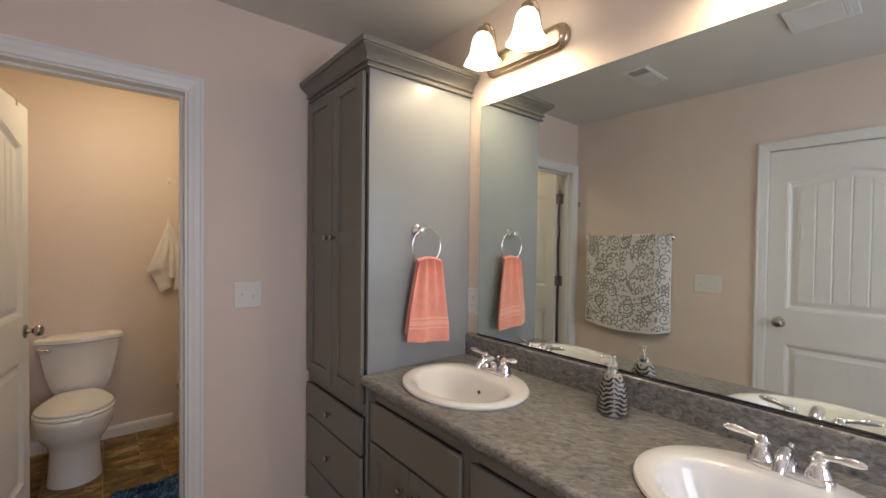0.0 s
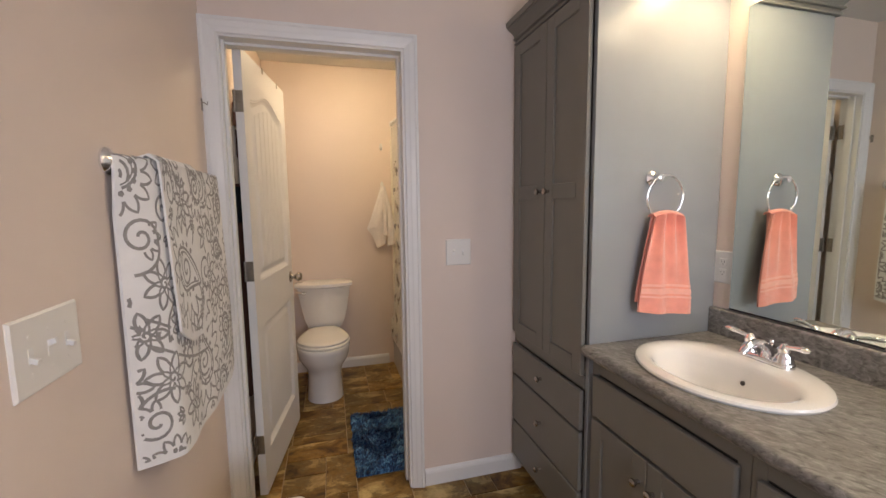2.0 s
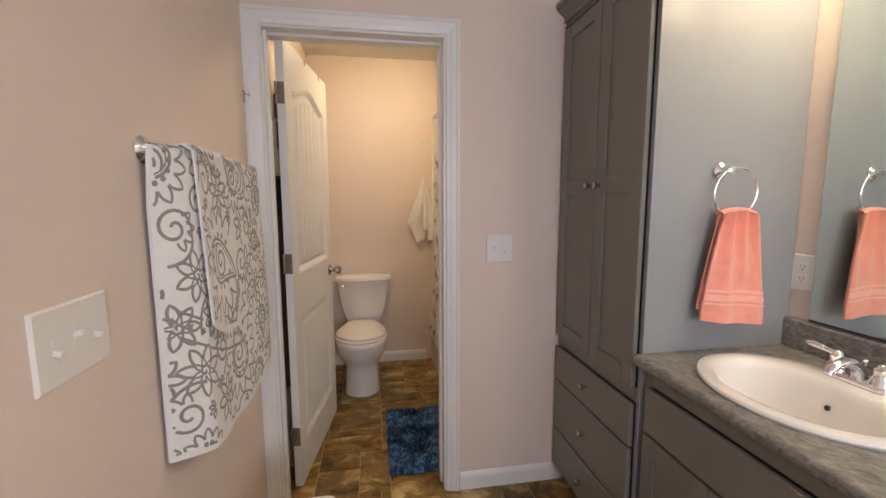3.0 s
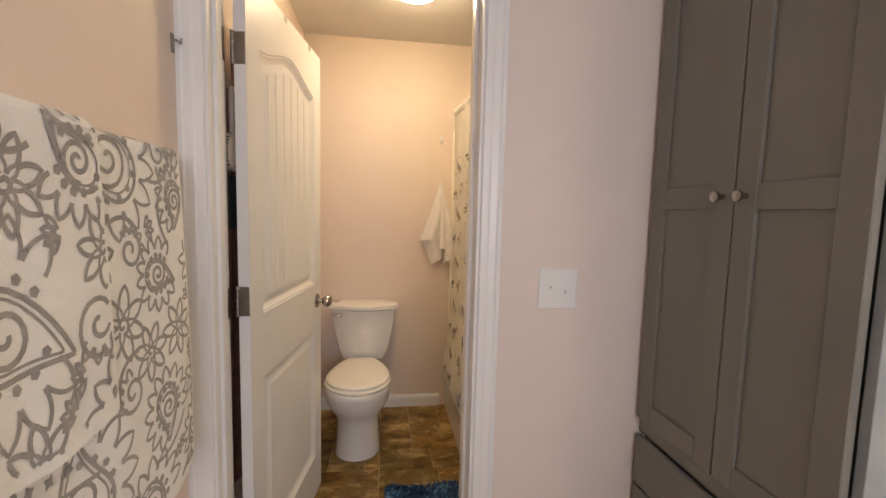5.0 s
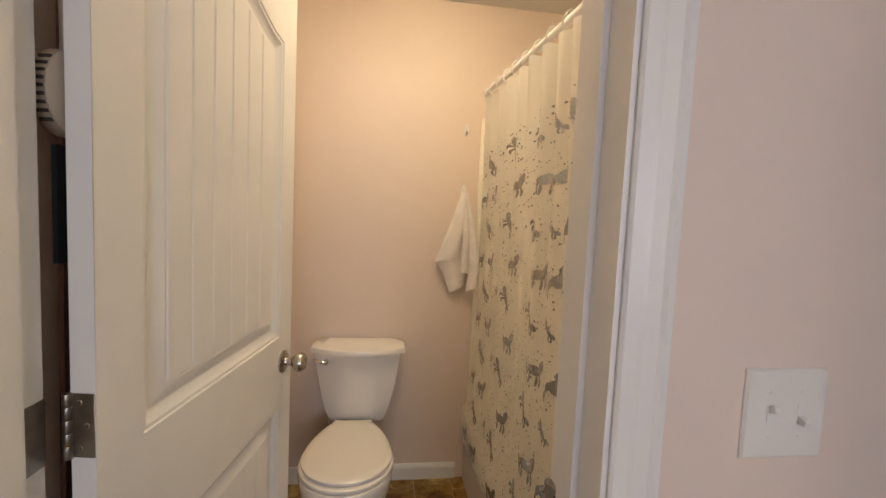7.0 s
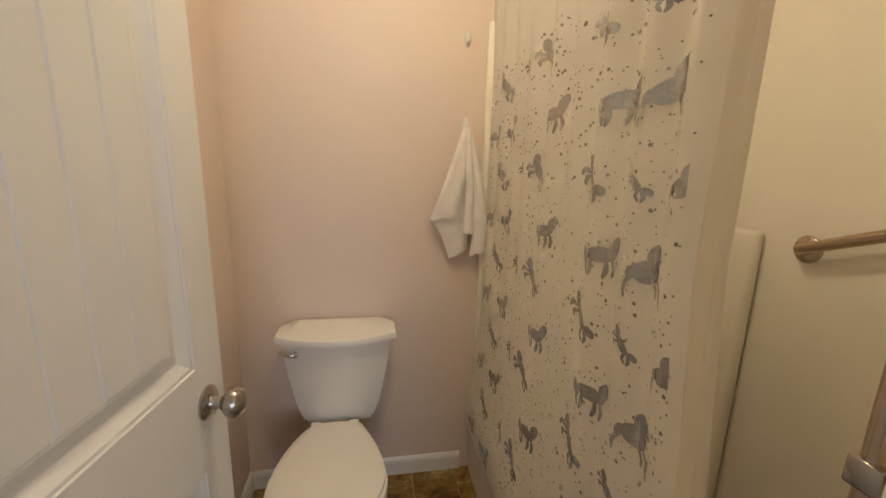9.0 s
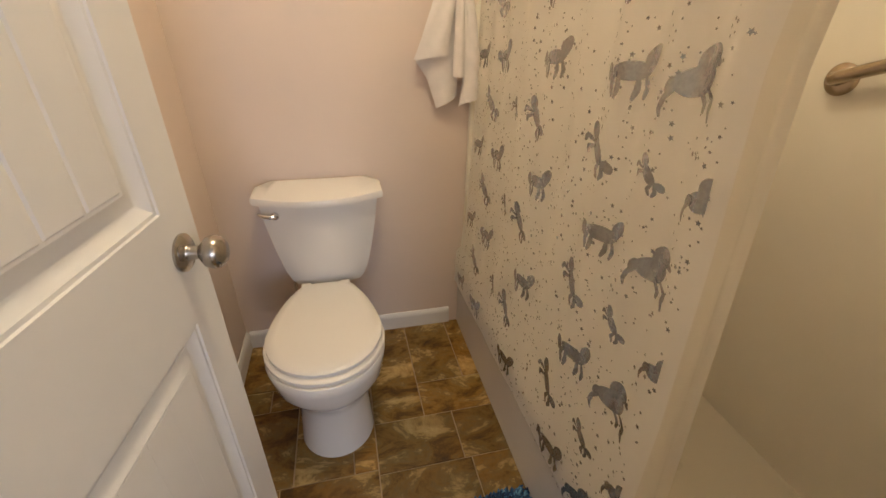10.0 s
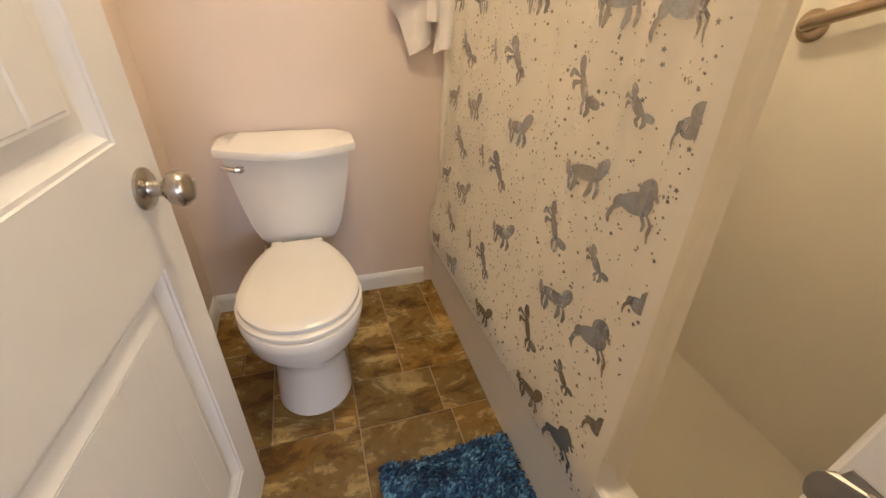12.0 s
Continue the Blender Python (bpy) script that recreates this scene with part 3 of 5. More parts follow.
latch = thing("wall_hook", (XW + 0.002, 2.205, 1.76), "small dark metal hook beside the door casing", "hook")
part("plate", box(XW - 0.001, XW + 0.003, 2.198, 2.212, 1.74, 1.785, 0.0008), DARKNICKEL, latch)
part("prong", tube([(XW + 0.002, 2.205, 1.772), (XW + 0.012, 2.205, 1.770), (XW + 0.020, 2.205, 1.762), (XW + 0.022, 2.205, 1.775)], 0.0022, 8), DARKNICKEL, latch)

# Over-door hooks with a dark robe and a vented brush behind the open door.
rack = thing("over_door_rack", DOOR_M @ Vector((0.3, 0.04, 2.0)), "wooden over-door hook rail with metal straps", "door rack")
for x in (0.30, 0.56):
    own = box(x - 0.010, x + 0.010, -0.0025, -0.0008, 2.020, 2.0445, 0.0004)
    box(x - 0.010, x + 0.010, -0.0025, 0.0375, 2.0430, 2.0450, 0.0004, bm=own)
    box(x - 0.010, x + 0.010, 0.0358, 0.0375, 1.80, 2.0430, 0.0004, bm=own)
    own.transform(DOOR_M)
    part("strap", own, DARKNICKEL, rack)
own = box(0.02, 0.66, 0.0378, 0.056, 1.72, 1.82, 0.003)
own.transform(DOOR_M)
part("rail", own, REDWOOD, rack, "red-brown wooden rail")
own = sheet(20, 30, lambda u, v: DOOR_M @ Vector((0.030 + 0.30 * u, 0.072 + 0.014 * math.sin(u * 17) * (0.3 + v * 0.5) + 0.012 * v, 1.715 - 1.25 * v)), 0.006)
tagged(part("hanging_robe", own, BROWNCLOTH), "dark brown cloth robe hanging behind the open door", "robe")
own = sheet(8, 14, lambda u, v: DOOR_M @ Vector((0.012 + 0.11 * u, 0.066 + 0.004 * math.sin(u * 9), 1.46 - 0.16 * v)), 0.006)
tagged(part("black_cloth", own, BLACKCLOTH), "black cloth hanging over the brown robe", "cloth")
brush = thing("vent_brush", DOOR_M @ Vector((0.03, 0.09, 1.53)), "ivory plastic vented hair brush hanging behind the door", "hair brush")
own = loft([[(0.034 + 0.042 * math.cos(a) * s, y, 1.53 + 0.058 * math.sin(a) * s) for a in [2 * math.pi * k / 20 for k in range(20)]] for s, y in ((0.8, 0.046), (1.0, 0.052), (1.0, 0.074), (0.85, 0.079))])
own.transform(DOOR_M)
head = part("head", own, IVORY, brush)
for k in range(9):
    z = 1.490 + k * 0.010
    x = 0.034 - 0.042 * math.sqrt(1 - ((z - 1.53) / 0.058) ** 2)
    own = box(x - 0.0012, x + 0.006, 0.0545, 0.0715, z - 0.0022, z + 0.0022, 0.0004)
    own.transform(DOOR_M)
    part("slot", own, SLOTSHADE, head)
own = tube([DOOR_M @ Vector((0.036, 0.063, z)) for z in (1.57, 1.60, 1.66, 1.72)], [0.010, 0.008, 0.009, 0.008], 10)
part("handle", own, IVORY, brush)

# ---- tall linen cabinet ----
TX, TF, TY, TZ = 0.768, 0.749, 1.630, 2.10
tower = thing("linen_cabinet", (1.04, 1.93, 0), "tall grey painted linen cabinet with crown moulding", "cabinet")
bm = box(TX + 0.022, XE - 0.001, TY + 0.019, YN - 0.001, 0.09, TZ)
box(TX + 0.06, XE - 0.001, TY + 0.019, YN - 0.001, 0.0, 0.09, bm=bm)
part("body", bm, CABINET, tower, smooth=False)
# This side carries the daylight tint in its colour.
part("side_panel", box(TX + 0.004, XE - 0.002, TY, TY + 0.0185, 0.0, TZ - 0.002, 0.001), DAYLITPANEL, tower, "grey satin side panel, tinted pale blue for the daylight on it", smooth=False)
part("frame_rail", box(TX, TX + 0.0215, TY + 0.020, YN - 0.002, 0.690, 0.738), CABINET, tower, smooth=False)
part("frame_rail", box(TX, TX + 0.0215, TY + 0.020, YN - 0.002, 2.090, TZ - 0.001), CABINET, tower, smooth=False)


def shaker(parent, y0, y1, z0, z1, xf, rails, stile=0.058, mat=CABINET, name="door"):
    """A framed door facing -x, front at xf. rails: (bottom, top) heights of each flat panel."""
    th = 0.019
    door = part(name, box(xf + 0.010, xf + th, y0 + 0.004, y1 - 0.004, z0 + 0.004, z1 - 0.004), mat, parent, smooth=False)
    part("stile", box(xf, xf + th - 0.001, y0, y0 + stile, z0, z1, 0.0025), mat, door, smooth=False)
    part("stile", box(xf, xf + th - 0.001, y1 - stile, y1, z0, z1, 0.0025), mat, door, smooth=False)
    edges = [z0] + [z for r in rails for z in r] + [z1]
    for a, b in zip(edges[::2], edges[1::2]):
        part("rail", box(xf + 0.0003, xf + th - 0.001, y0 + stile - 0.001, y1 - stile + 0.001, a, b, 0.0015), mat, door, smooth=False)
    for a, b in rails:
        part("panel", box(xf + 0.0085, xf + 0.0095, y0 + stile - 0.001, y1 - stile + 0.001, a - 0.001, b + 0.001), mat, door, smooth=False)
    return door


mid = 1.926
for a, b, ky in ((1.648, mid - 0.0018, mid - 0.032), (mid + 0.0018, 2.222, mid + 0.032)):
    d = shaker(tower, a, b, 0.742, 2.088, TF, [(0.80, 1.388), (1.446, 2.035)])
    knob(d, (TF, ky, 1.418), (-1, 0, 0))
for a, b in ((0.530, 0.684), (0.290, 0.521), (0.098, 0.281)):
    d = part("drawer_front", box(TF, TF + 0.0185, 1.648, 2.222, a, b, 0.005, seg=2), CABINET, tower, smooth=False)
    knob(d, (TF, 1.935, (a + b) / 2 + 0.004), (-1, 0, 0))

# Crown moulding along the front and the side, mitred at the corner.
crown = [(0, 0.0), (0.014, 0.0), (0.016, 0.005), (0.014, 0.010), (0.009, 0.011), (0.009, 0.021), (0.020, 0.022), (0.022, 0.027), (0.020, 0.032), (0.015, 0.033), (0.019, 0.042), (0.029, 0.053), (0.042, 0.062), (0.050, 0.067), (0.050, 0.073), (0.057, 0.074), (0.059, 0.094), (0, 0.094)]
zb = TZ - 0.002
front = [[(TX - p, YN - 0.002, zb + q) for p, q in crown], [(TX - p, TY - p, zb + q) for p, q in crown]]
side = [[(TX - p, TY - p, zb + q) for p, q in crown], [(XE - 0.002, TY - p, zb + q) for p, q in crown]]
part("crown_moulding", loft(front), CABINET, tower)
part("crown_moulding", loft(side), CABINET, tower)
part("top", box(TX, XE - 0.002, TY, YN - 0.002, TZ, TZ + 0.090), CABINET, tower, smooth=False)

# ---- vanity units ----
VF, VT, VY0 = 0.790, 0.827, 0.085


def vanity_unit(y0, y1, drawers=False):
    unit = thing("vanity_cabinet", (1.04, (y0 + y1) / 2, 0), "grey painted vanity base with drawers" if drawers else "grey painted vanity base with two shaker doors", "cabinet", "vanity bases")
    part("side", box(VF, XE - 0.002, y0 + 0.001, y0 + 0.017, 0.09, VT - 0.001), CABINET, unit, smooth=False)
    part("side", box(VF, XE - 0.002, y1 - 0.017, y1 - 0.001, 0.09, VT - 0.001), CABINET, unit, smooth=False)
    part("toe_kick", box(VF + 0.06, VF + 0.075, y0 + 0.001, y1 - 0.001, 0.0, 0.09), CABINET, unit, smooth=False)
    # Dark sheet close behind the fronts, standing in for shade in their gaps.
    part("back", box(VF + 0.004, VF + 0.010, y0 + 0.018, y1 - 0.018, 0.10, VT - 0.03), GAPSHADE, unit, smooth=False)
    for za, zb_ in ((0.768, VT - 0.001), (0.09, 0.11)):
        part("frame_rail", box(VF - 0.001, VF + 0.018, y0 + 0.034, y1 - 0.034, za, zb_), CABINET, unit, smooth=False)
    for s in (y0, y1 - 0.034):
        part("frame_stile", box(VF - 0.0015, VF + 0.018, s + 0.0005, s + 0.0335, 0.09, VT - 0.0015), CABINET, unit, smooth=False)
    f = VF - 0.0195
    a, b = y0 + 0.022, y1 - 0.022
    if drawers:
        for z0, z1 in ((0.613, 0.764), (0.388, 0.603), (0.112, 0.378)):
            d = part("drawer_front", box(f, f + 0.018, a, b, z0, z1, 0.005, seg=2), CABINET, unit, smooth=False)
            knob(d, (f, (a + b) / 2, (z0 + z1) / 2), (-1, 0, 0))
    else:
        part("false_front", box(f, f + 0.018, a, b, 0.613, 0.764, 0.006, seg=2), CABINET, unit, smooth=False)
        c = (a + b) / 2
        for p, q, k in ((a, c - 0.0015, c - 0.030), (c + 0.0015, b, c + 0.030)):
            d = shaker(unit, p, q, 0.112, 0.603, f, [(0.170, 0.550)])
            knob(d, (f, k, 0.520), (-1, 0, 0))
    return unit


vanity_unit(1.044, TY - 0.001)
vanity_unit(0.690, 1.043, True)
vanity_unit(VY0, 0.689)

# ---- worktop with two sink cut-outs ----
CT, CX = 0.865, 0.7365
SINKS = (1.305, 0.380)
SINK_X = 1.0
counter = thing("countertop", (1.03, 0.86, VT), "grey streaked stone-look laminate countertop", "countertop")
bm = bmesh.new()
cut = 0.8425


def rect_flat(x0, x1, y0, y1, z, n=12):
    p = []
    p += [(x0 + (x1 - x0) * i / n, y0, z) for i in range(n)] + [(x1, y0 + (y1 - y0) * i / n, z) for i in range(n)]
    p += [(x1 - (x1 - x0) * i / n, y1, z) for i in range(n)] + [(x0, y1 - (y1 - y0) * i / n, z) for i in range(n)]
    return p


for y0, y1, sy in ((VY0 - 0.02, cut, SINKS[1]), (cut, TY - 0.0015, SINKS[0])):
    ring = rect_flat(CX + 0.020, XE - 0.0225, y0, y1, CT)
    angs = [math.atan2((p[1] - sy) / 0.24, (p[0] - SINK_X) / 0.20) for p in ring]
    hole = lambda z: [(SINK_X + 0.200 * math.cos(a), sy + 0.240 * math.sin(a), z) for a in angs]
    merge(bm, loft([ring, hole(CT), hole(VT)], cap=False))
# Rolled front edge.
edge = [(CX + 0.020, CT), (CX + 0.012, CT - 0.0008), (CX + 0.005, CT - 0.005), (CX + 0.001, CT - 0.012), (CX, CT - 0.019), (CX + 0.001, CT - 0.026), (CX + 0.005, CT - 0.033), (CX + 0.012, CT - 0.037), (CX + 0.05, CT - 0.038), (CX + 0.05, CT - 0.022)]
bmesh.ops.remove_doubles(bm, verts=bm.verts, dist=1e-5)
part("slab", bm, LAMINATE, counter, smooth=False)
part("front_edge", extrude_profile(edge, "y", VY0 - 0.02, TY - 0.0015), LAMINATE, counter)
splash = [(XE - 0.001, CT - 0.001), (XE - 0.022, CT - 0.001), (XE - 0.022, CT + 0.090), (XE - 0.020, CT + 0.096), (XE - 0.016, CT + 0.099), (XE - 0.001, CT + 0.0995)]
part("backsplash", extrude_profile(splash, "y", VY0 - 0.02, TY - 0.0015), LAMINATE, counter, smooth=False)


# ---- sinks and faucets ----
def sink(yc):
    ob = thing("sink", (SINK_X, yc, CT), "oval white drop-in porcelain sink", "sink", "vanity sinks")
    n = 56
    el = lambda cx, a, b, z: [(cx + a * math.cos(2 * math.pi * k / n), yc + b * math.sin(2 * math.pi * k / n), z) for k in range(n)]
    def bay(cx, a, b, z):
        out = []
        for k in range(n):
            c, q = math.cos(2 * math.pi * k / n), math.sin(2 * math.pi * k / n)
            out.append((cx + (0.78 * a * abs(c) ** 0.75 if c > 0 else a * c), yc + b * q, z))
        return out
    rings = [el(SINK_X, 0.196, 0.236, CT - 0.012), el(SINK_X, 0.216, 0.256, CT + 0.0005), el(SINK_X, 0.219, 0.259, CT + 0.007), el(SINK_X, 0.216, 0.256, CT + 0.013), el(SINK_X, 0.206, 0.246, CT + 0.0165), bay(0.985, 0.174, 0.224, CT + 0.0165),
             bay(0.984, 0.162, 0.212, CT + 0.0135), bay(0.983, 0.152, 0.200, CT + 0.005), bay(0.982, 0.145, 0.192, CT - 0.008), bay(0.981, 0.136, 0.181, CT - 0.032), bay(0.980, 0.124, 0.165, CT - 0.068), bay(0.979, 0.106, 0.142, CT - 0.102), bay(0.978, 0.080, 0.110, CT - 0.128), bay(0.977, 0.050, 0.070, CT - 0.145), el(0.975, 0.024, 0.024, CT - 0.153)]
    part("basin", loft(rings, cap=False), PORCELAIN, ob)
    part("drain", disc((0.975, yc, CT - 0.1532), (0, 0, 1), [(0.027, 0), (0.027, 0.003), (0.022, 0.004), (0.018, 0.002), (0, 0.002)], 20), CHROME, ob)
    part("overflow", disc((1.0830, yc, CT - 0.046), (-1, 0, 0.15), [(0.007, -0.004), (0.007, 0.003), (0.0045, 0.003), (0.004, 0.001), (0, 0.001)], 14), SLOTSHADE, ob)
    return ob


def faucet(yc):
    fx, fz = 1.168, CT + 0.0150
    ob = thing("faucet", (fx, yc, fz), "chrome centre-set faucet with two lever handles", "faucet", "vanity faucets")
    n = 36
    def plate(s, z):
        out = []
        for k in range(n):
            a = 2 * math.pi * k / n
            c, q = math.cos(a), math.sin(a)
            out.append((fx + 0.027 * s * c, yc + math.copysign(0.053, q) * (1 if abs(q) > 1e-6 else 0) + 0.027 * s * q, fz + z))
        return out
    part("base_plate", loft([plate(1.0, 0), plate(1.0, 0.010), plate(0.94, 0.015), plate(0.82, 0.018)]), CHROME, ob)
    for s in (-1, 1):
        y = yc + s * 0.051
        body = part("handle_body", disc((fx, y, fz + 0.016), (0, 0, 1), [(0.026, 0), (0.0255, 0.006), (0.021, 0.016), (0.0165, 0.026), (0.016, 0.034), (0.0175, 0.037), (0.0175, 0.041), (0.012, 0.045), (0.010, 0.052), (0.006, 0.056), (0, 0.057)], 22), CHROME, ob)
        pts = [(fx, y, fz + 0.062), (fx - 0.003, y + s * 0.016, fz + 0.065), (fx - 0.006, y + s * 0.034, fz + 0.069), (fx - 0.009, y + s * 0.052, fz + 0.072), (fx - 0.012, y + s * 0.068, fz + 0.073), (fx - 0.0135, y + s * 0.076, fz + 0.0725)]
        part("lever", tube(pts, [0.0085, 0.0065, 0.0075, 0.0095, 0.008, 0.003], 12), CHROME, body)
    sp = [(fx + 0.004, yc, fz + 0.014), (fx + 0.003, yc, fz + 0.030), (fx - 0.006, yc, fz + 0.046), (fx - 0.024, yc, fz + 0.058), (fx - 0.048, yc, fz + 0.062), (fx - 0.072, yc, fz + 0.056), (fx - 0.090, yc, fz + 0.044), (fx - 0.096, yc, fz + 0.034)]
    part("spout", tube(sp, [0.019, 0.017, 0.0155, 0.0145, 0.0135, 0.0125, 0.012, 0.0115], 16), CHROME, ob)
    part("lift_rod", disc((fx + 0.020, yc, fz + 0.014), (0, 0, 1), [(0.003, 0), (0.003, 0.036), (0.0065, 0.040), (0.0075, 0.045), (0.006, 0.050), (0, 0.052)], 12), CHROME, ob)
    return ob


for y in SINKS:
    sink(y)
    faucet(y)

# ---- soap dispenser with zebra stripes ----
sx, sy = 1.205, 0.825
soap = thing("soap_dispenser", (sx, sy, CT), "zebra striped ceramic soap bottle with chrome pump", "soap dispenser")
SPROF = [(0.034, 0.0), (0.044, 0.004), (0.0455, 0.02), (0.044, 0.05), (0.039, 0.08), (0.031, 0.105), (0.023, 0.118), (0.016, 0.122)]
bottle = part("bottle", lathe(SPROF, 32, Matrix.Translation((sx, sy, CT))), CERAMIC, soap)


def srad(z):
    for (r0, z0), (r1, z1) in zip(SPROF, SPROF[1:]):
        if z0 <= z <= z1:
            return r0 + (r1 - r0) * (z - z0) / (z1 - z0)
    return 0.02


def soap_lay(a, z):
    if not 0.002 < z < 0.117:
        return None
    r = srad(z) + 0.0006
    return (sx + r * math.cos(a / 0.034), sy + r * math.sin(a / 0.034), CT + z)


bm = bmesh.new()
rng = random.Random(5)
for side in range(4):
    for k in range(9):
        z = 0.004 + k * 0.0135
        c = side * 0.0534 + 0.1
        for s in (-1, 1):
            pts = [(c + s * 0.0255 * u, z + 0.013 * u * (1 + 0.2 * rng.random()) + 0.002 * math.sin(u * 9 + k)) for u in [i / 8 for i in range(9)]]
            stroke(bm, pts, 0.0075, soap_lay, True)
part("stripes", bm, STRIPE, bottle, "black zebra stripes", smooth=False)
part("collar", lathe([(0.0165, 0.120), (0.0165, 0.136), (0.012, 0.138), (0.0045, 0.139), (0.0045, 0.166), (0.008, 0.167), (0.008, 0.176), (0, 0.177)], 20, Matrix.Translation((sx, sy, CT))), CHROME, soap)
part("nozzle", tube([(sx, sy, CT + 0.171), (sx - 0.018, sy + 0.020, CT + 0.172), (sx - 0.026, sy + 0.028, CT + 0.168)], [0.0045, 0.004, 0.003], 10), CHROME, soap)

soap.matrix_basis = Matrix.Translation((sx, sy, CT)) @ Matrix.Scale(1.05, 4)

# ---- mirror ----
MY0, MY1, MZ0, MZ1 = 0.10, 1.552, 0.974, 2.036
MIRROR_TILT, MIRROR_TURN = 0.25, 0.2
mc = Vector((XE - 0.009, (MY0 + MY1) / 2, (MZ0 + MZ1) / 2))
mm = Matrix.Translation(mc) @ pose(0, 0, 0, 0, MIRROR_TILT, MIRROR_TURN)
mirror = thing("wall_mirror", mc, "large frameless wall mirror above the countertop", "mirror")
part("glass", merge(bmesh.new(), box(-0.002, 0.002, -(MY1 - MY0) / 2, (MY1 - MY0) / 2, -(MZ1 - MZ0) / 2, (MZ1 - MZ0) / 2, 0.0008), mm), MIRROR, mirror, smooth=False)
part("channel", box(XE - 0.016, XE - 0.0125, MY0, MY1, MZ0 - 0.004, MZ0 + 0.002), BLACKLINE, mirror, "thin black channel", smooth=False)


# ---- vanity lights ----
def bell(a, t):
    return 1 + 0.05 * t * t * math.cos(6 * a)


def vanity_light(yc):
    ob = thing("vanity_light", (XE, yc, 2.20), "two-bulb wall light with frosted bell shades, lit", "wall lamp", "vanity lights")
    n = 40
    def oval(half, r, x):
        out = []
        for k in range(n):
            a = 2 * math.pi * (k + 0.5) / n
            out.append((x, yc + math.copysign(half, math.cos(a)) + r * math.cos(a), 2.203 + r * math.sin(a)))
        return out
    part("back_plate", loft([oval(0.165, 0.055, XE - 0.0005), oval(0.165, 0.055, XE - 0.008), oval(0.165, 0.049, XE - 0.012), oval(0.165, 0.046, XE - 0.020), oval(0.165, 0.038, XE - 0.024), oval(0.165, 0.034, XE - 0.032), oval(0.165, 0.022, XE - 0.036)]), BRASSY, ob)
    for s in (-1, 1):
        y = yc + s * 0.1185
        x = XE - 0.135
        part("arm", tube([(XE - 0.030, y, 2.205), (XE - 0.050, y, 2.222), (XE - 0.058, y, 2.27), (XE - 0.070, y, 2.315), (XE - 0.095, y, 2.338), (XE - 0.120, y, 2.332), (x, y, 2.305)], 0.0055, 10), BRASSY, ob)
        part("cup", lathe([(0.008, 2.315), (0.022, 2.305), (0.025, 2.285), (0.026, 2.270)], 20, Matrix.Translation((x, y, 0))), BRASSY, ob)
        prof = [(0.022, 2.287), (0.030, 2.280), (0.041, 2.264), (0.047, 2.243), (0.050, 2.220), (0.056, 2.197), (0.066, 2.178), (0.075, 2.166), (0.077, 2.162)]
        shade = shell(prof, 36, bell, Matrix.Translation((x, y, 0)))
        bmesh.ops.recalc_face_normals(shade, faces=shade.faces)
        bmesh.ops.solidify(shade, geom=shade.faces[:], thickness=0.003)
        part("shade", shade, SHADEGLASS, ob, "frosted glass bell shade")
        lamp("vanity_bulb", "POINT", VANITY_W, WARM, (x, y, 2.195), 0.035)
    return ob


vanity_light(1.300)
vanity_light(0.375)


# ---- switches and outlets ----
def wall_plate(name, label, centre, along, out, gangs, toggles):
    """A plate on a wall: along is the level direction, out the wall's normal."""
    A, O, U = Vector(along), Vector(out), Vector((0, 0, 1))
    M = Matrix.Translation(centre) @ Matrix((A, O, U)).transposed().to_4x4()
    w = 0.076 + 0.046 * (gangs - 1)
    ob = thing(name, centre, label, "light switch" if toggles else "outlet")
    bm = loft([[(x * s, y, z * q) for x, z in ((-w / 2, -0.061), (w / 2, -0.061), (w / 2, 0.061), (-w / 2, 0.061))] for s, q, y in ((1, 1, -0.0005), (1, 1, 0.0025), (1 - 0.006 / w, 0.95, 0.0058))])
    part("plate", merge(bmesh.new(), bm, M), PLASTIC, ob, smooth=False)
    for g in range(gangs):
        x = (g - (gangs - 1) / 2) * 0.046
        if toggles:
            part("slot", merge(bmesh.new(), box(x - 0.0055, x + 0.0055, 0.0050, 0.0066, -0.0125, 0.0125), M), TRIM, ob, smooth=False)
            own = box(x - 0.0042, x + 0.0042, 0.003, 0.0175, -0.0045, 0.0045, 0.001)
            own.transform(Matrix.Translation((0, 0, 0.004 if g % 2 else -0.004)) @ pose(0, 0, 0, 22 if g % 2 else -22))
            part("toggle", merge(bmesh.new(), own, M), PLASTIC, ob, smooth=False)
            for z in (-0.030, 0.030):
                part("screw", merge(bmesh.new(), disc((x, 0.0056, z), (0, 1, 0), [(0.0030, 0), (0.0026, 0.0008), (0, 0.0010)], 10), M), PLASTIC, ob)
        else:
            for z in (-0.0195, 0.0195):
                face = part("receptacle", merge(bmesh.new(), box(x - 0.016, x + 0.016, 0.005, 0.0075, z - 0.0135, z + 0.0135, 0.0012), M), PLASTIC, ob, smooth=False)
                # Dark pieces on the face paint the shade of the openings.
                for dx, h in ((-0.0062, 0.0045), (0.0062, 0.0035)):
                    part("slot", merge(bmesh.new(), box(x + dx - 0.0009, x + dx + 0.0009, 0.0070, 0.0078, z - h + 0.002, z + h + 0.002), M), SLOTSHADE, face, smooth=False)
                part("slot", merge(bmesh.new(), disc((x, 0.0070, z - 0.0075), (0, 1, 0), [(0.0022, 0), (0.0022, 0.0008), (0, 0.0008)], 8), M), SLOTSHADE, face)
            part("screw", merge(bmesh.new(), disc((x, 0.0056, 0), (0, 1, 0), [(0.0030, 0), (0.0026, 0.0008), (0, 0.0010)], 10), M), PLASTIC, ob)
    return ob


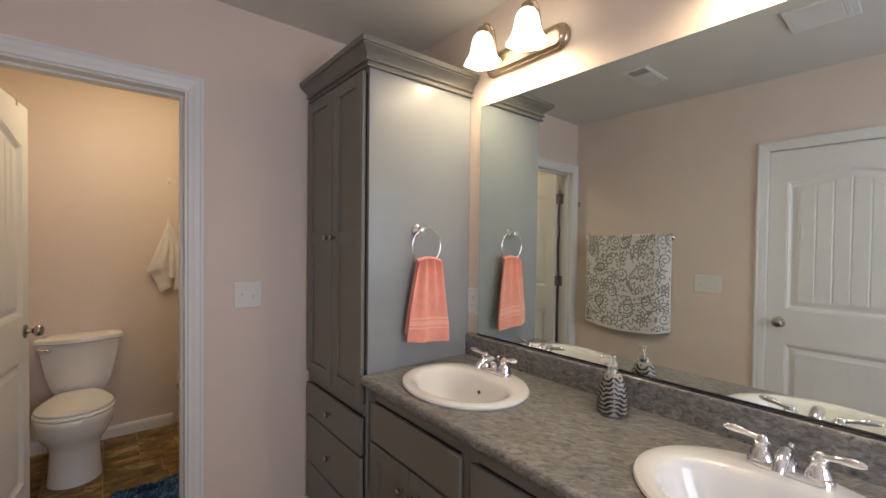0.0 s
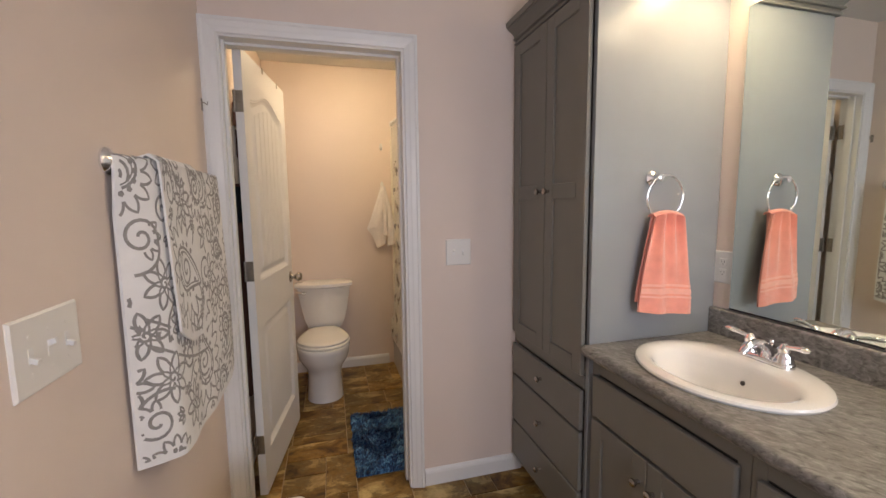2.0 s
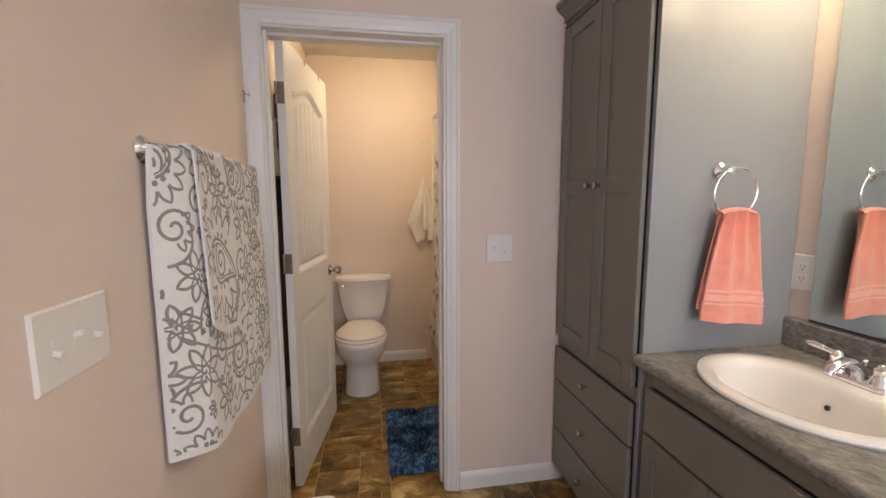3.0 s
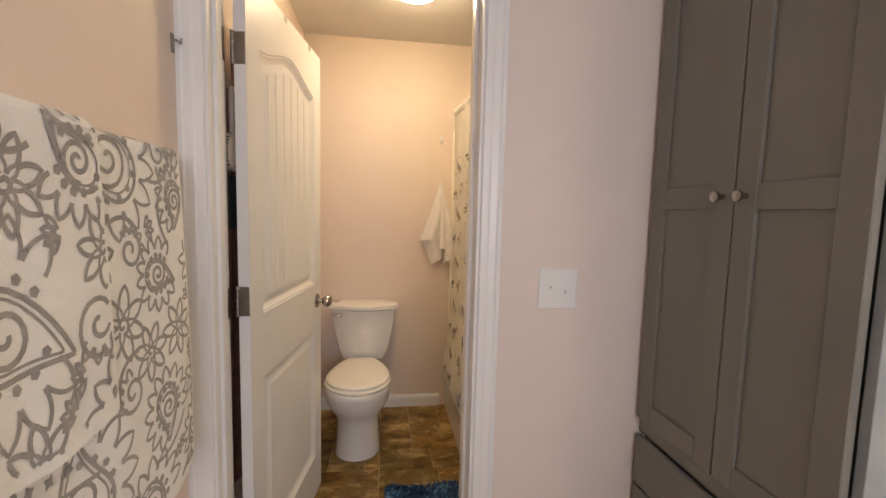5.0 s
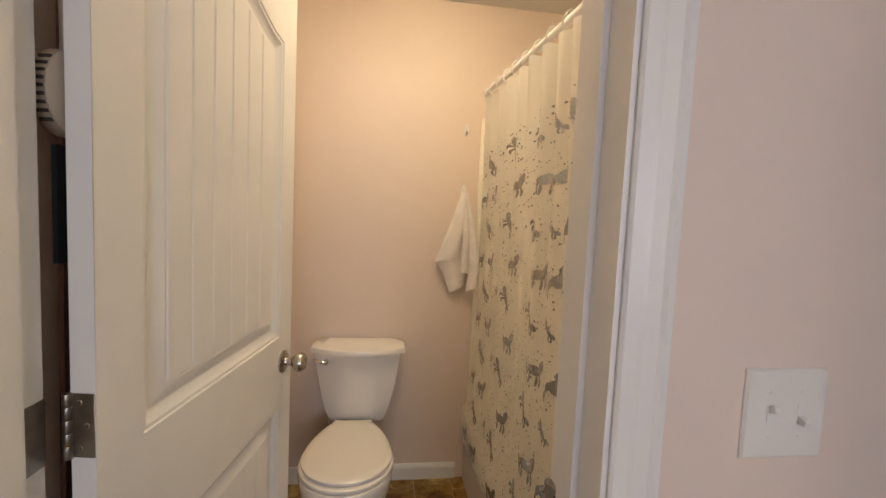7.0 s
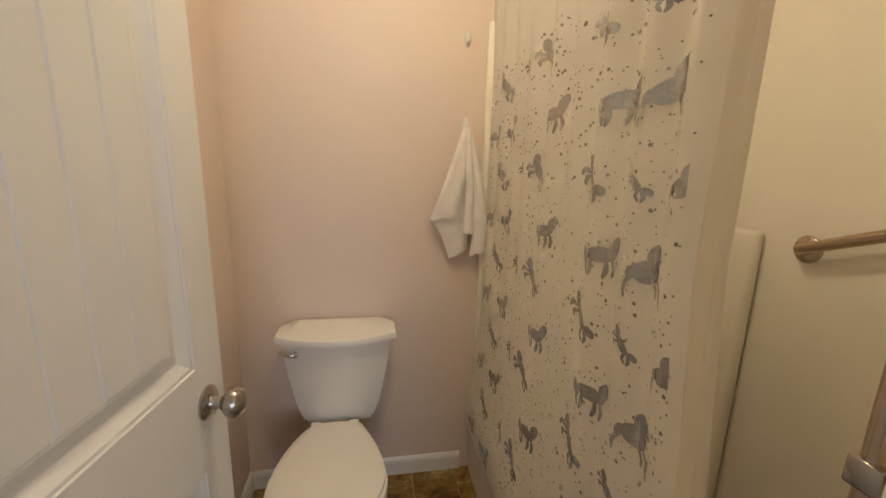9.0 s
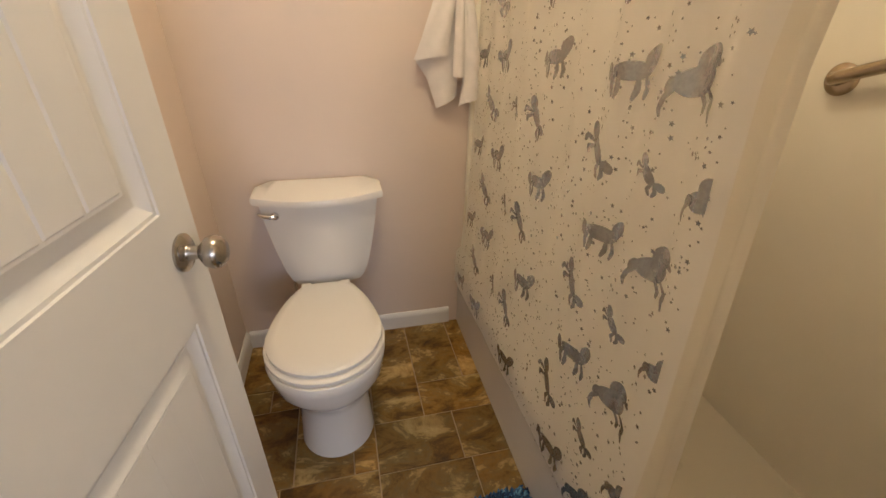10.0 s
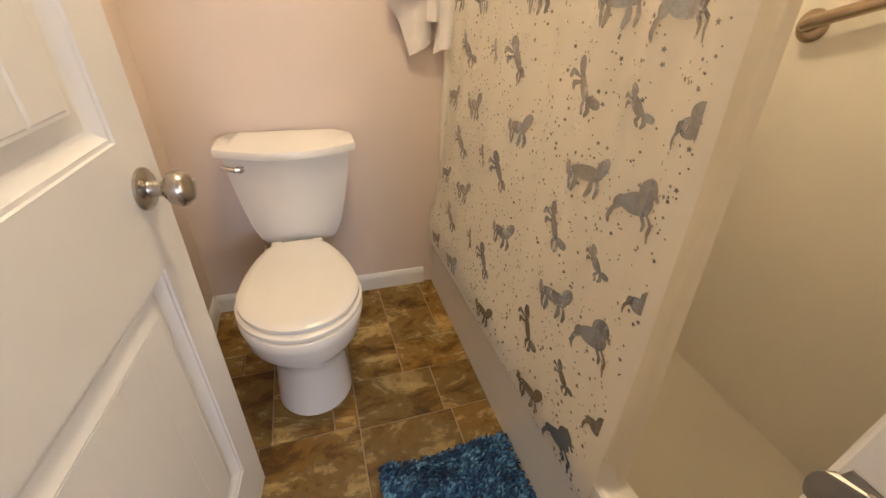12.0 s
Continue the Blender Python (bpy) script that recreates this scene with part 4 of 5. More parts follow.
wall_plate("light_switch", "white two-gang toggle switch plate on the wall", (0.471, YN, 1.146), (-1, 0, 0), (0, -1, 0), 2, True)
wall_plate("light_switch", "white three-gang toggle switch plate on the wall", (XW, 1.191, 1.148), (0, -1, 0), (1, 0, 0), 3, True)
wall_plate("outlet", "white duplex outlet beside the mirror", (XE, 1.594, 1.122), (0, 1, 0), (-1, 0, 0), 1, False)

# ---- towel ring with a coral hand towel ----
ring = thing("towel_ring", (1.012, TY, 1.467), "chrome towel ring on a round rose", "towel ring")
part("rose", disc((1.010, TY, 1.455), (0, -1, 0), [(0, -0.001), (0.026, 0), (0.027, 0.005), (0.023, 0.011), (0.016, 0.014), (0.011, 0.020), (0.010, 0.032), (0.013, 0.036), (0.0125, 0.046), (0, 0.050)], 26), CHROME, ring)
RC, RR = Vector((1.034, TY - 0.040, 1.387)), 0.076
part("ring", tube([RC + Vector((RR * math.cos(a), -0.004 * math.sin(a), RR * math.sin(a))) for a in [2 * math.pi * k / 48 for k in range(48)]], 0.0042, 10, True), CHROME, ring)


def coral(u, v, off=0.0):
    """u across, v down from the ring."""
    s = 2 * u - 1
    half = 0.060 + 0.048 * min(1, v * 1.15) ** 0.8
    z = 1.318 + 0.012 * (1 - s * s) * (1 - v) - 0.344 * v - 0.010 * s * v
    gather = math.exp(-v * 2.6)
    y = TY - 0.050 - 0.022 * v + (0.016 * math.cos(s * 9.5 + 0.5) * gather + 0.008 * math.sin(s * 5 + 0.6) * v) - off + 0.012 * s * s * v
    return Vector((1.042 + half * s - 0.004 * v, y, z))


towel = thing("hand_towel", (1.04, TY - 0.05, 1.33), "coral terry hand towel hanging from the chrome ring", "towel")
part("front_fold", cloth_slab(36, 40, coral, 0.007), CORAL, towel)
part("back_fold", sheet(24, 30, lambda u, v: coral(u * 0.9 + 0.03, v * 0.93) + Vector((-0.002 - 0.004 * v, 0.026 - 0.010 * (1 - v), 0.004 + 0.006 * v)), 0.006), CORAL, towel)
part("top_loop", sheet(24, 8, lambda u, v: (1.042 + 0.062 * (2 * u - 1), TY - 0.040 - 0.016 * math.cos(math.pi * v), 1.319 + 0.012 * (1 - (2 * u - 1) ** 2) + 0.010 * math.sin(math.pi * v)), 0.005), CORAL, towel)
for v0, v1 in ((0.700, 0.725), (0.745, 0.800), (0.820, 0.840)):
    part("woven_band", sheet(36, 3, lambda u, v: coral(u, v0 + (v1 - v0) * v, 0.0030)), CORALBAND, towel)

# ---- patterned bath towels on the rail ----
rail = thing("towel_bar", (XW, 1.70, 1.475), "chrome towel bar on two round posts", "towel bar")
BX, BZ = XW + 0.052, 1.473
part("bar", tube([(XW + 0.012, 1.442, BZ), (XW + 0.018, 1.448, BZ), (BX - 0.022, 1.475, BZ), (BX - 0.004, 1.505, BZ), (BX, 1.530, BZ), (BX, 2.050, BZ), (BX - 0.004, 2.078, BZ), (XW + 0.012, 2.100, BZ)], 0.008, 14), CHROME, rail)
for y in (1.440, 2.102):
    part("post", disc((XW, y, BZ), (1, 0, 0), [(0, -0.001), (0.029, 0), (0.030, 0.005), (0.026, 0.011), (0.016, 0.017), (0.011, 0.022), (0, 0.024)], 26), CHROME, rail)


def drape(y0, y1, drop_a, drop_b, off, wave, tuck):
    """A towel over the bar: v runs from the back hem over the bar to the front hem."""
    def f(a, b, lift=0.0):
        # a: metres along the bar from y0; b: metres down the front from the bar's top
        u = a / (y1 - y0)
        y = y0 + (a * 0.68 if a < 0.115 else 0.0782 + (a - 0.115))
        r = 0.009 + off + lift
        pull = tuck * (0.85 + 0.15 * min(1.0, max(0.0, b) / 0.12)) * max(0.0, 1 - a / 0.115) ** 1.4
        bow = drop_a + (drop_b - drop_a) * u + 0.035 * math.sin(math.pi * u)
        w = wave * math.sin(u * 9.0 + 0.8) * min(1.0, max(0.0, b) / 0.5) + 0.5 * wave * math.sin(u * 21 + b * 3) * min(1.0, max(0.0, b) / 0.4)
        if b < 0:
            ang = min(math.pi, -b / max(0.012, r))
            if ang < math.pi:
                return Vector((BX - pull + r * math.cos(ang), y, BZ + r * math.sin(ang)))
            rest = -b - math.pi * max(0.012, r)
            return Vector((max(XW + 0.004, BX - r - 0.002 - pull), y + 0.05 * (1 - u), BZ - rest))
        swing = 0.018 * min(1.0, b / 0.5)
        return Vector((BX + r + w * max(0.0, 1 - pull / 0.05) + swing * max(0.0, 1 - pull / 0.05) - pull, y, BZ - b * bow / drop_a))
    f.width, f.drop = y1 - y0, drop_a
    return f


def spiral(c, r, turns, start, hand=1, n=26):
    return [(c[0] + hand * r * (0.12 + 0.88 * i / n) * math.cos(start + turns * 2 * math.pi * i / n), c[1] + r * (0.12 + 0.88 * i / n) * math.sin(start + turns * 2 * math.pi * i / n)) for i in range(n + 1)]


def drop_outline(c, r, turn, grow=1.0, n=30):
    out = []
    for i in range(n + 1):
        t = 2 * math.pi * i / n
        rad = r * grow
        x, y = rad * math.cos(t), rad * math.sin(t) * math.sin(t / 2) ** 0.7 * 0.85
        x = rad * (math.cos(t) + 0.35 * math.cos(t / 2) ** 6)
        bend = 0.35 * (x / rad) ** 2 * rad if x > 0 else 0
        y += bend
        out.append((c[0] + x * math.cos(turn) - y * math.sin(turn), c[1] + x * math.sin(turn) + y * math.cos(turn)))
    return out


def petal(c, ang, r0, r1, spread):
    a0, a1 = ang - spread, ang + spread
    tip = (c[0] + r1 * math.cos(ang), c[1] + r1 * math.sin(ang))
    left = (c[0] + r0 * math.cos(a0), c[1] + r0 * math.sin(a0))
    right = (c[0] + r0 * math.cos(a1), c[1] + r0 * math.sin(a1))
    mid = lambda p, q, k: ((p[0] + q[0]) / 2 + k * (q[1] - p[1]), (p[1] + q[1]) / 2 - k * (q[0] - p[0]))
    m1, m2 = mid(left, tip, 0.28), mid(tip, right, 0.28)
    q1 = [((1 - t) ** 2 * left[0] + 2 * t * (1 - t) * m1[0] + t * t * tip[0], (1 - t) ** 2 * left[1] + 2 * t * (1 - t) * m1[1] + t * t * tip[1]) for t in [i / 6 for i in range(7)]]
    q2 = [((1 - t) ** 2 * tip[0] + 2 * t * (1 - t) * m2[0] + t * t * right[0], (1 - t) ** 2 * tip[1] + 2 * t * (1 - t) * m2[1] + t * t * right[1]) for t in [i / 6 for i in range(7)]]
    return q1 + q2[1:]


def paisley_print(surf, seed, composed, width=0.0070):
    """Grey line print: drops with spirals and petals, flowers, leafy sprays and dotted bands."""
    rng = random.Random(seed)
    W, D = surf.width, surf.drop

    def lay(a, b):
        if not (0.004 < a < W - 0.004 and -0.03 < b < D - 0.012):
            return None
        return surf(a, b, 0.0010)

    bm = bmesh.new()
    spots = list(composed)
    for r, tries in ((0.095, 80), (0.070, 200), (0.050, 500), (0.036, 700), (0.024, 500)):
        for _ in range(tries):
            c = (rng.uniform(-0.02, W + 0.02), rng.uniform(-0.02, D + 0.02))
            if all(math.hypot(c[0] - q[0], c[1] - q[1]) > (r + s) * 0.93 for q, s in spots):
                spots.append((c, r))
    if W > 0.5:
        # A dotted double band that sweeps across the towel below its corner, and one round the top figure.
        for off in (0.0, 0.062):
            stroke(bm, [(0.004 + 0.030 * k, 0.335 + off + 0.016 * k - 0.0006 * k * k) for k in range(13)], width, lay)
        for k in range(9):
            c = (0.022 + 0.036 * k, 0.373 + 0.018 * k - 0.0008 * k * k)
            blot(bm, [(c[0] + (0.011 if i % 2 == 0 else 0.006) * math.cos(i * 0.785 + k), c[1] + (0.011 if i % 2 == 0 else 0.006) * math.sin(i * 0.785 + k)) for i in range(8)], lay)
        spots += [((0.07 + 0.10 * k, 0.395 + 0.045 * k), 0.0) for k in range(3)]
    for k in range(int(60 * W * D / 0.48)):
        # Flowing stems with a curled end, in pairs.
        x, z, ang, bend = rng.uniform(0, W), rng.uniform(0, D), rng.uniform(0, 6.28), rng.choice((-1, 1)) * rng.uniform(6, 14)
        pts = []
        for i in range(15):
            pts.append((x, z))
            x, z, ang = x + 0.009 * math.cos(ang), z + 0.009 * math.sin(ang), ang + 0.009 * bend * (0.4 + 0.16 * i)
        if all(math.hypot(p[0] - q[0], p[1] - q[1]) > s * 0.80 for p in pts[::3] for q, s in spots):
            stroke(bm, pts, width * 1.05, lay)
    for c, r in spots:
        if not r:
            continue
        turn = rng.uniform(0, 6.28)
        hand = rng.choice((-1, 1))
        if r >= 0.06:
            stroke(bm, drop_outline(c, r * 0.60, turn), width, lay)
            stroke(bm, drop_outline(c, r * 0.60, turn, 0.80), width * 0.55, lay)
            stroke(bm, spiral(c, r * 0.36, 1.7, turn, hand), width * 1.05, lay)
            for k in range(11):
                stroke(bm, petal(c, turn + 0.75 + k * 0.46, r * 0.68, r * 1.03, 0.215), width * 0.9, lay)
            for k in range(12):
                a = turn + 0.5 + k * 0.46
                p = (c[0] + r * 0.50 * math.cos(a), c[1] + r * 0.50 * math.sin(a))
                blot(bm, [(p[0] + 0.0075 * math.cos(t), p[1] + 0.0075 * math.sin(t)) for t in (0, 1.26, 2.5, 3.77, 5.0)], lay)
        elif r >= 0.045:
            for k in range(7):
                stroke(bm, petal(c, turn + k * 0.8976, r * 0.50, r * 1.10, 0.42), width, lay), stroke(bm, petal(c, turn + 0.45 + k * 0.8976, r * 0.20, r * 0.55, 0.40), width * 0.7, lay)
            stroke(bm, spiral(c, r * 0.28, 1.1, turn), width, lay)
        elif r >= 0.03:
            stroke(bm, spiral(c, r * 1.05, 1.5, turn, hand), width * 1.1, lay)
            stroke(bm, [(c[0] + r * (1.05 + 0.9 * t) * math.cos(turn + 9.42 + 1.5 * t * hand), c[1] + r * (1.05 + 0.9 * t) * math.sin(turn + 9.42 + 1.5 * t * hand)) for t in [i / 12 for i in range(13)]], width * 1.1, lay)
            for k in range(4):
                stroke(bm, petal(c, turn + 2.2 + k * 0.6, r * 0.75, r * 1.25, 0.26), width * 0.85, lay)
        elif r >= 0.02:
            for k in (-1.0, -0.35, 0.35, 1.0):
                stroke(bm, petal(c, turn + k, r * 0.15, r * 1.15, 0.9), width * 0.8, lay)
        else:
            tip = (c[0] + r * 1.2 * math.cos(turn), c[1] + r * 1.2 * math.sin(turn))
            end = (c[0] - r * math.cos(turn), c[1] - r * math.sin(turn))
            nx, ny = -math.sin(turn) * r * 0.42, math.cos(turn) * r * 0.42
            blot(bm, [end, (c[0] + nx, c[1] + ny), tip, (c[0] - nx, c[1] - ny)], lay)
    return bm


def bath_towel(name, label, surf, seed, composed, thick=0.006, rows=44):
    ob = thing(name, surf(surf.width / 2, 0), label, "towel", "bath towels on the bar")
    over = 0.42
    bm = cloth_slab(60, rows, lambda u, v, lift: surf(u * surf.width, -over + (over + surf.drop) * v, lift), thick)
    cloth = part("cloth", bm, TOWELWHITE, ob)
    part("print", paisley_print(surf, seed, composed), TOWELGREY, cloth, "grey paisley print", smooth=False)
    return ob


big = drape(1.426, 2.108, 0.700, 0.700, 0.006, 0.005, 0.052)
bath_towel("bath_towel", "white bath towel with grey paisley print on the bar", big, 3, [((0.045, 0.165), 0.0449), ((0.095, 0.275), 0.056), ((0.085, 0.50), 0.059), ((0.04, 0.60), 0.0449), ((0.33, 0.53), 0.120), ((0.44, 0.03), 0.130), ((0.44, 0.30), 0.0599), ((0.56, 0.50), 0.078), ((0.62, 0.36), 0.054), ((0.20, 0.60), 0.056)])
small = drape(1.508, 1.832, 0.405, 0.440, 0.017, 0.003, 0.0)
bath_towel("hand_towel", "white hand towel with grey paisley print over the bath towel", small, 11, [((0.135, 0.235), 0.124), ((0.055, 0.055), 0.0449), ((0.155, 0.075), 0.052), ((0.275, 0.04), 0.085), ((0.29, 0.26), 0.0449)], 0.005, 30)

# ---- small white waste bin ----
BINX, BINY, BINZ = -0.356, 1.555, 0.45
wbin = thing("waste_bin", (BINX, BINY, 0), "white plastic waste bin with a grey liner", "waste bin")


def rounded(cx, cy, hx, hy, r, z, n=6):
    out = []
    for qx, qy, a0 in ((1, 1, 0), (-1, 1, 90), (-1, -1, 180), (1, -1, 270)):
        for i in range(n + 1):
            a = radians(a0 + 90 * i / n)
            out.append((cx + qx * (hx - r) + r * math.cos(a), cy + qy * (hy - r) + r * math.sin(a), z))
    return out


part("body", loft([rounded(BINX, BINY, 0.110, 0.105, 0.03, 0.0), rounded(BINX, BINY, 0.138, 0.132, 0.032, BINZ - 0.02), rounded(BINX, BINY, 0.142, 0.136, 0.032, BINZ - 0.018), rounded(BINX, BINY, 0.142, 0.136, 0.032, BINZ), rounded(BINX, BINY, 0.128, 0.122, 0.028, BINZ), rounded(BINX, BINY, 0.104, 0.099, 0.025, 0.02)]), BINWHITE, wbin)
part("liner", loft([rounded(BINX, BINY, 0.100, 0.096, 0.025, 0.03), rounded(BINX, BINY, 0.125, 0.119, 0.026, BINZ - 0.004), rounded(BINX, BINY, 0.122, 0.116, 0.026, BINZ - 0.004), rounded(BINX, BINY, 0.115, 0.110, 0.026, BINZ - 0.08)]), LINER, wbin)

# ---- ceiling fixtures ----
def ceiling_vent(cx, cy, w, h, label, along_x=True):
    ob = thing("ceiling_vent", (cx, cy, ZC), label, "vent", "ceiling vents")
    # The sheet behind the slats is darkened to stand in for the duct's shade.
    part("backing", box(cx - w / 2 + 0.012, cx + w / 2 - 0.012, cy - h / 2 + 0.012, cy + h / 2 - 0.012, ZC - 0.003, ZC - 0.0005), SLOTSHADE if along_x else VENTSHADE, ob, smooth=False)
    for a, b, c, d in ((-w / 2, w / 2, -h / 2, -h / 2 + 0.022), (-w / 2, w / 2, h / 2 - 0.022, h / 2), (-w / 2, -w / 2 + 0.022, -h / 2 + 0.022, h / 2 - 0.022), (w / 2 - 0.022, w / 2, -h / 2 + 0.022, h / 2 - 0.022)):
        part("frame", box(cx + a, cx + b, cy + c, cy + d, ZC - 0.010, ZC - 0.0005, 0.002), TRIM, ob, smooth=False)
    n = max(4, int((w - 0.04) / 0.014)) if along_x else max(4, int((h - 0.04) / 0.0105))
    for k in range(n):
        if along_x:
            x = cx - w / 2 + 0.026 + (w - 0.052) * k / (n - 1)
            own = box(-0.0008, 0.0008, cy - h / 2 + 0.022, cy + h / 2 - 0.022, -0.005, 0.005)
            own.transform(Matrix.Translation((x, 0, ZC - 0.009)) @ pose(0, 0, 0, 0, 40 if k < n * 0.62 else -40, 0))
        else:
            y = cy - h / 2 + 0.026 + (h - 0.052) * k / (n - 1)
            own = box(cx - w / 2 + 0.022, cx + w / 2 - 0.022, -0.0008, 0.0008, -0.005, 0.005)
            own.transform(Matrix.Translation((0, y, ZC - 0.009)) @ pose(0, 0, 0, 62, 0, 0))
        part("slat", own, TRIM, ob, smooth=False)
    return ob


ceiling_vent(0.08, 1.36, 0.30, 0.15, "white ceiling register with slats")
ceiling_vent(0.19, 0.53, 0.25, 0.24, "white bathroom fan grille on the ceiling", False)
ceiling_vent(-0.24, 3.22, 0.26, 0.26, "white fan grille on the toilet room ceiling", False)
LX, LY = 0.085, 3.12
dome = thing("ceiling_light", (LX, LY, ZC), "flush ceiling light with a frosted glass dome, lit", "ceiling lamp")
part("pan", lathe([(0.06, ZC - 0.0005), (0.150, ZC - 0.001), (0.152, ZC - 0.012), (0.145, ZC - 0.022), (0.138, ZC - 0.024)], 40, Matrix.Translation((LX, LY, 0))), NICKEL, dome)
part("glass", lathe([(0.136, ZC - 0.020), (0.134, ZC - 0.035), (0.120, ZC - 0.058), (0.095, ZC - 0.076), (0.060, ZC - 0.088), (0.022, ZC - 0.093), (0.0, ZC - 0.0935)], 40, Matrix.Translation((LX, LY, 0))), DOMEGLASS, dome, "lit frosted glass dome")
part("finial", disc((LX, LY, ZC - 0.0925), (0, 0, -1), [(0.010, 0), (0.011, 0.004), (0.006, 0.010), (0.007, 0.015), (0, 0.020)], 16), NICKEL, dome)

# ---- toilet ----
TC = -0.187
toilet = thing("toilet", (TC, 3.5, 0), "white two-piece toilet with its lid down", "toilet")


def egg(cx, yf, yb, w, z, back=0.5, n=40, square=1.0):
    """An outline, round in front (small y) and narrowing to back*w behind."""
    out = []
    ym = yf + w / 2 * 1.05
    for k in range(n):
        a = 2 * math.pi * k / n
        c, s = math.cos(a), math.sin(a)
        if s <= 0:
            x, y = w / 2 * c, ym + (ym - yf) * s
        else:
            e = 2.6
            y = ym + (yb - ym) * abs(s) ** (2 / e)
            t = (y - ym) / (yb - ym)
            hw = w / 2 * (1 - (1 - back) * t ** 1.4)
            x = hw * math.copysign(abs(c) ** (2 / (e + 3 * square)), c)
        out.append((cx + x, y, z))
    return out


bowl = [egg(TC, 3.243, 3.66, 0.250, 0.0, 0.80), egg(TC, 3.248, 3.66, 0.246, 0.03, 0.80), egg(TC, 3.258, 3.66, 0.236, 0.10, 0.80), egg(TC, 3.258, 3.66, 0.230, 0.18, 0.80), egg(TC, 3.244, 3.67, 0.248, 0.225, 0.78), egg(TC, 3.212, 3.68, 0.300, 0.265, 0.72), egg(TC, 3.184, 3.70, 0.346, 0.310, 0.7), egg(TC, 3.172, 3.72, 0.358, 0.360, 0.68), egg(TC, 3.168, 3.72, 0.366, 0.385, 0.66), egg(TC, 3.174, 3.72, 0.358, 0.396, 0.66)]
part("bowl", loft(bowl), PORCELAIN, toilet)
seat = [egg(TC, 3.186, 3.645, 0.360, 0.3965, 0.68), egg(TC, 3.180, 3.648, 0.370, 0.401, 0.68), egg(TC, 3.181, 3.648, 0.369, 0.410, 0.68), egg(TC, 3.187, 3.645, 0.359, 0.4145, 0.68)]
part("seat", loft(seat), SEAT, toilet)
lidr = [egg(TC, 3.202, 3.655, 0.346, 0.4165, 0.66), egg(TC, 3.196, 3.658, 0.356, 0.4205, 0.66), egg(TC, 3.197, 3.658, 0.355, 0.429, 0.66), egg(TC, 3.206, 3.655, 0.338, 0.435, 0.66), egg(TC, 3.232, 3.640, 0.292, 0.4385, 0.66)]
part("lid", loft(lidr), SEAT, toilet)
for s in (-1, 1):
    part("lid_hinge", box(TC + s * 0.07 - 0.018, TC + s * 0.07 + 0.018, 3.648, 3.676, 0.396, 0.428, 0.005, seg=2), SEAT, toilet)


def tank_ring(w, yf, yb, bow, z, n=12, clip=0.05):
    """Straight back, clipped rear corners, bowed front."""
    h = w / 2
    front = [(TC + 0.012 + h * (2 * i / n - 1), yf + bow * (2 * i / n - 1) ** 2 * 1.0, z) for i in range(n + 1)]
    back = [(TC + 0.012 + h, yb - clip, z), (TC + 0.012 + h - clip * 0.7, yb, z)]
    row = [(TC + 0.012 + (h - clip * 0.7) * (1 - 2 * i / n), yb, z) for i in range(1, n)]
    left = [(TC + 0.012 - h + clip * 0.7, yb, z), (TC + 0.012 - h, yb - clip, z)]
    return front + back + row + left


tank = [tank_ring(0.230, 3.690, 3.840, 0.020, 0.405, clip=0.02), tank_ring(0.262, 3.680, 3.843, 0.028, 0.425, clip=0.03), tank_ring(0.300, 3.672, 3.845, 0.036, 0.470, clip=0.035), tank_ring(0.338, 3.665, 3.847, 0.045, 0.55, clip=0.04), tank_ring(0.372, 3.659, 3.848, 0.052, 0.64, clip=0.045), tank_ring(0.398, 3.654, 3.849, 0.058, 0.733, clip=0.05)]
part("tank", loft(tank), PORCELAIN, toilet)
lid = [tank_ring(0.410, 3.648, 3.852, 0.060, 0.7335), tank_ring(0.436, 3.634, 3.856, 0.066, 0.740), tank_ring(0.440, 3.632, 3.856, 0.068, 0.757), tank_ring(0.434, 3.636, 3.853, 0.066, 0.765), tank_ring(0.412, 3.648, 3.848, 0.062, 0.769)]
part("tank_lid", loft(lid), PORCELAIN, toilet)
handle = part("flush_handle", disc((TC - 0.135, 3.686, 0.703), (0, -1, 0), [(0.014, -0.012), (0.014, 0.008), (0.010, 0.012), (0, 0.013)], 18), CHROME, toilet, "chrome flush lever")
part("lever", tube([(TC - 0.135, 3.672, 0.703), (TC - 0.150, 3.668, 0.705), (TC - 0.172, 3.674, 0.708), (TC - 0.188, 3.688, 0.710)], [0.007, 0.007, 0.0065, 0.005], 10), CHROME, handle)
part("supply_line", tube([(TC - 0.12, 3.76, 0.41), (TC - 0.125, 3.76, 0.30), (TC - 0.15, 3.79, 0.20), (TC - 0.16, 3.85, 0.17)], 0.006, 10), CHROME, toilet)

# ---- wall hooks and the white towel ----
for z in (1.845, 1.535):
    hk = thing("adhesive_hook", (0.322, YF, z), "small white adhesive wall hook", "hook", "towel hooks")
    part("backing", merge(bmesh.new(), loft([[(0.322 + 0.013 * s * math.cos(a), YF - y, z + 0.030 * s * math.sin(a)) for a in [2 * math.pi * k / 20 for k in range(20)]] for s, y in ((1, 0.0002), (1, 0.004), (0.85, 0.006))])), PLASTIC, hk)
    part("prong", tube([(0.322, YF - 0.005, z - 0.008), (0.322, YF - 0.016, z - 0.018), (0.322, YF - 0.024, z - 0.012), (0.322, YF - 0.026, z + 0.002)], [0.005, 0.005, 0.005, 0.0035], 10), PLASTIC, hk)


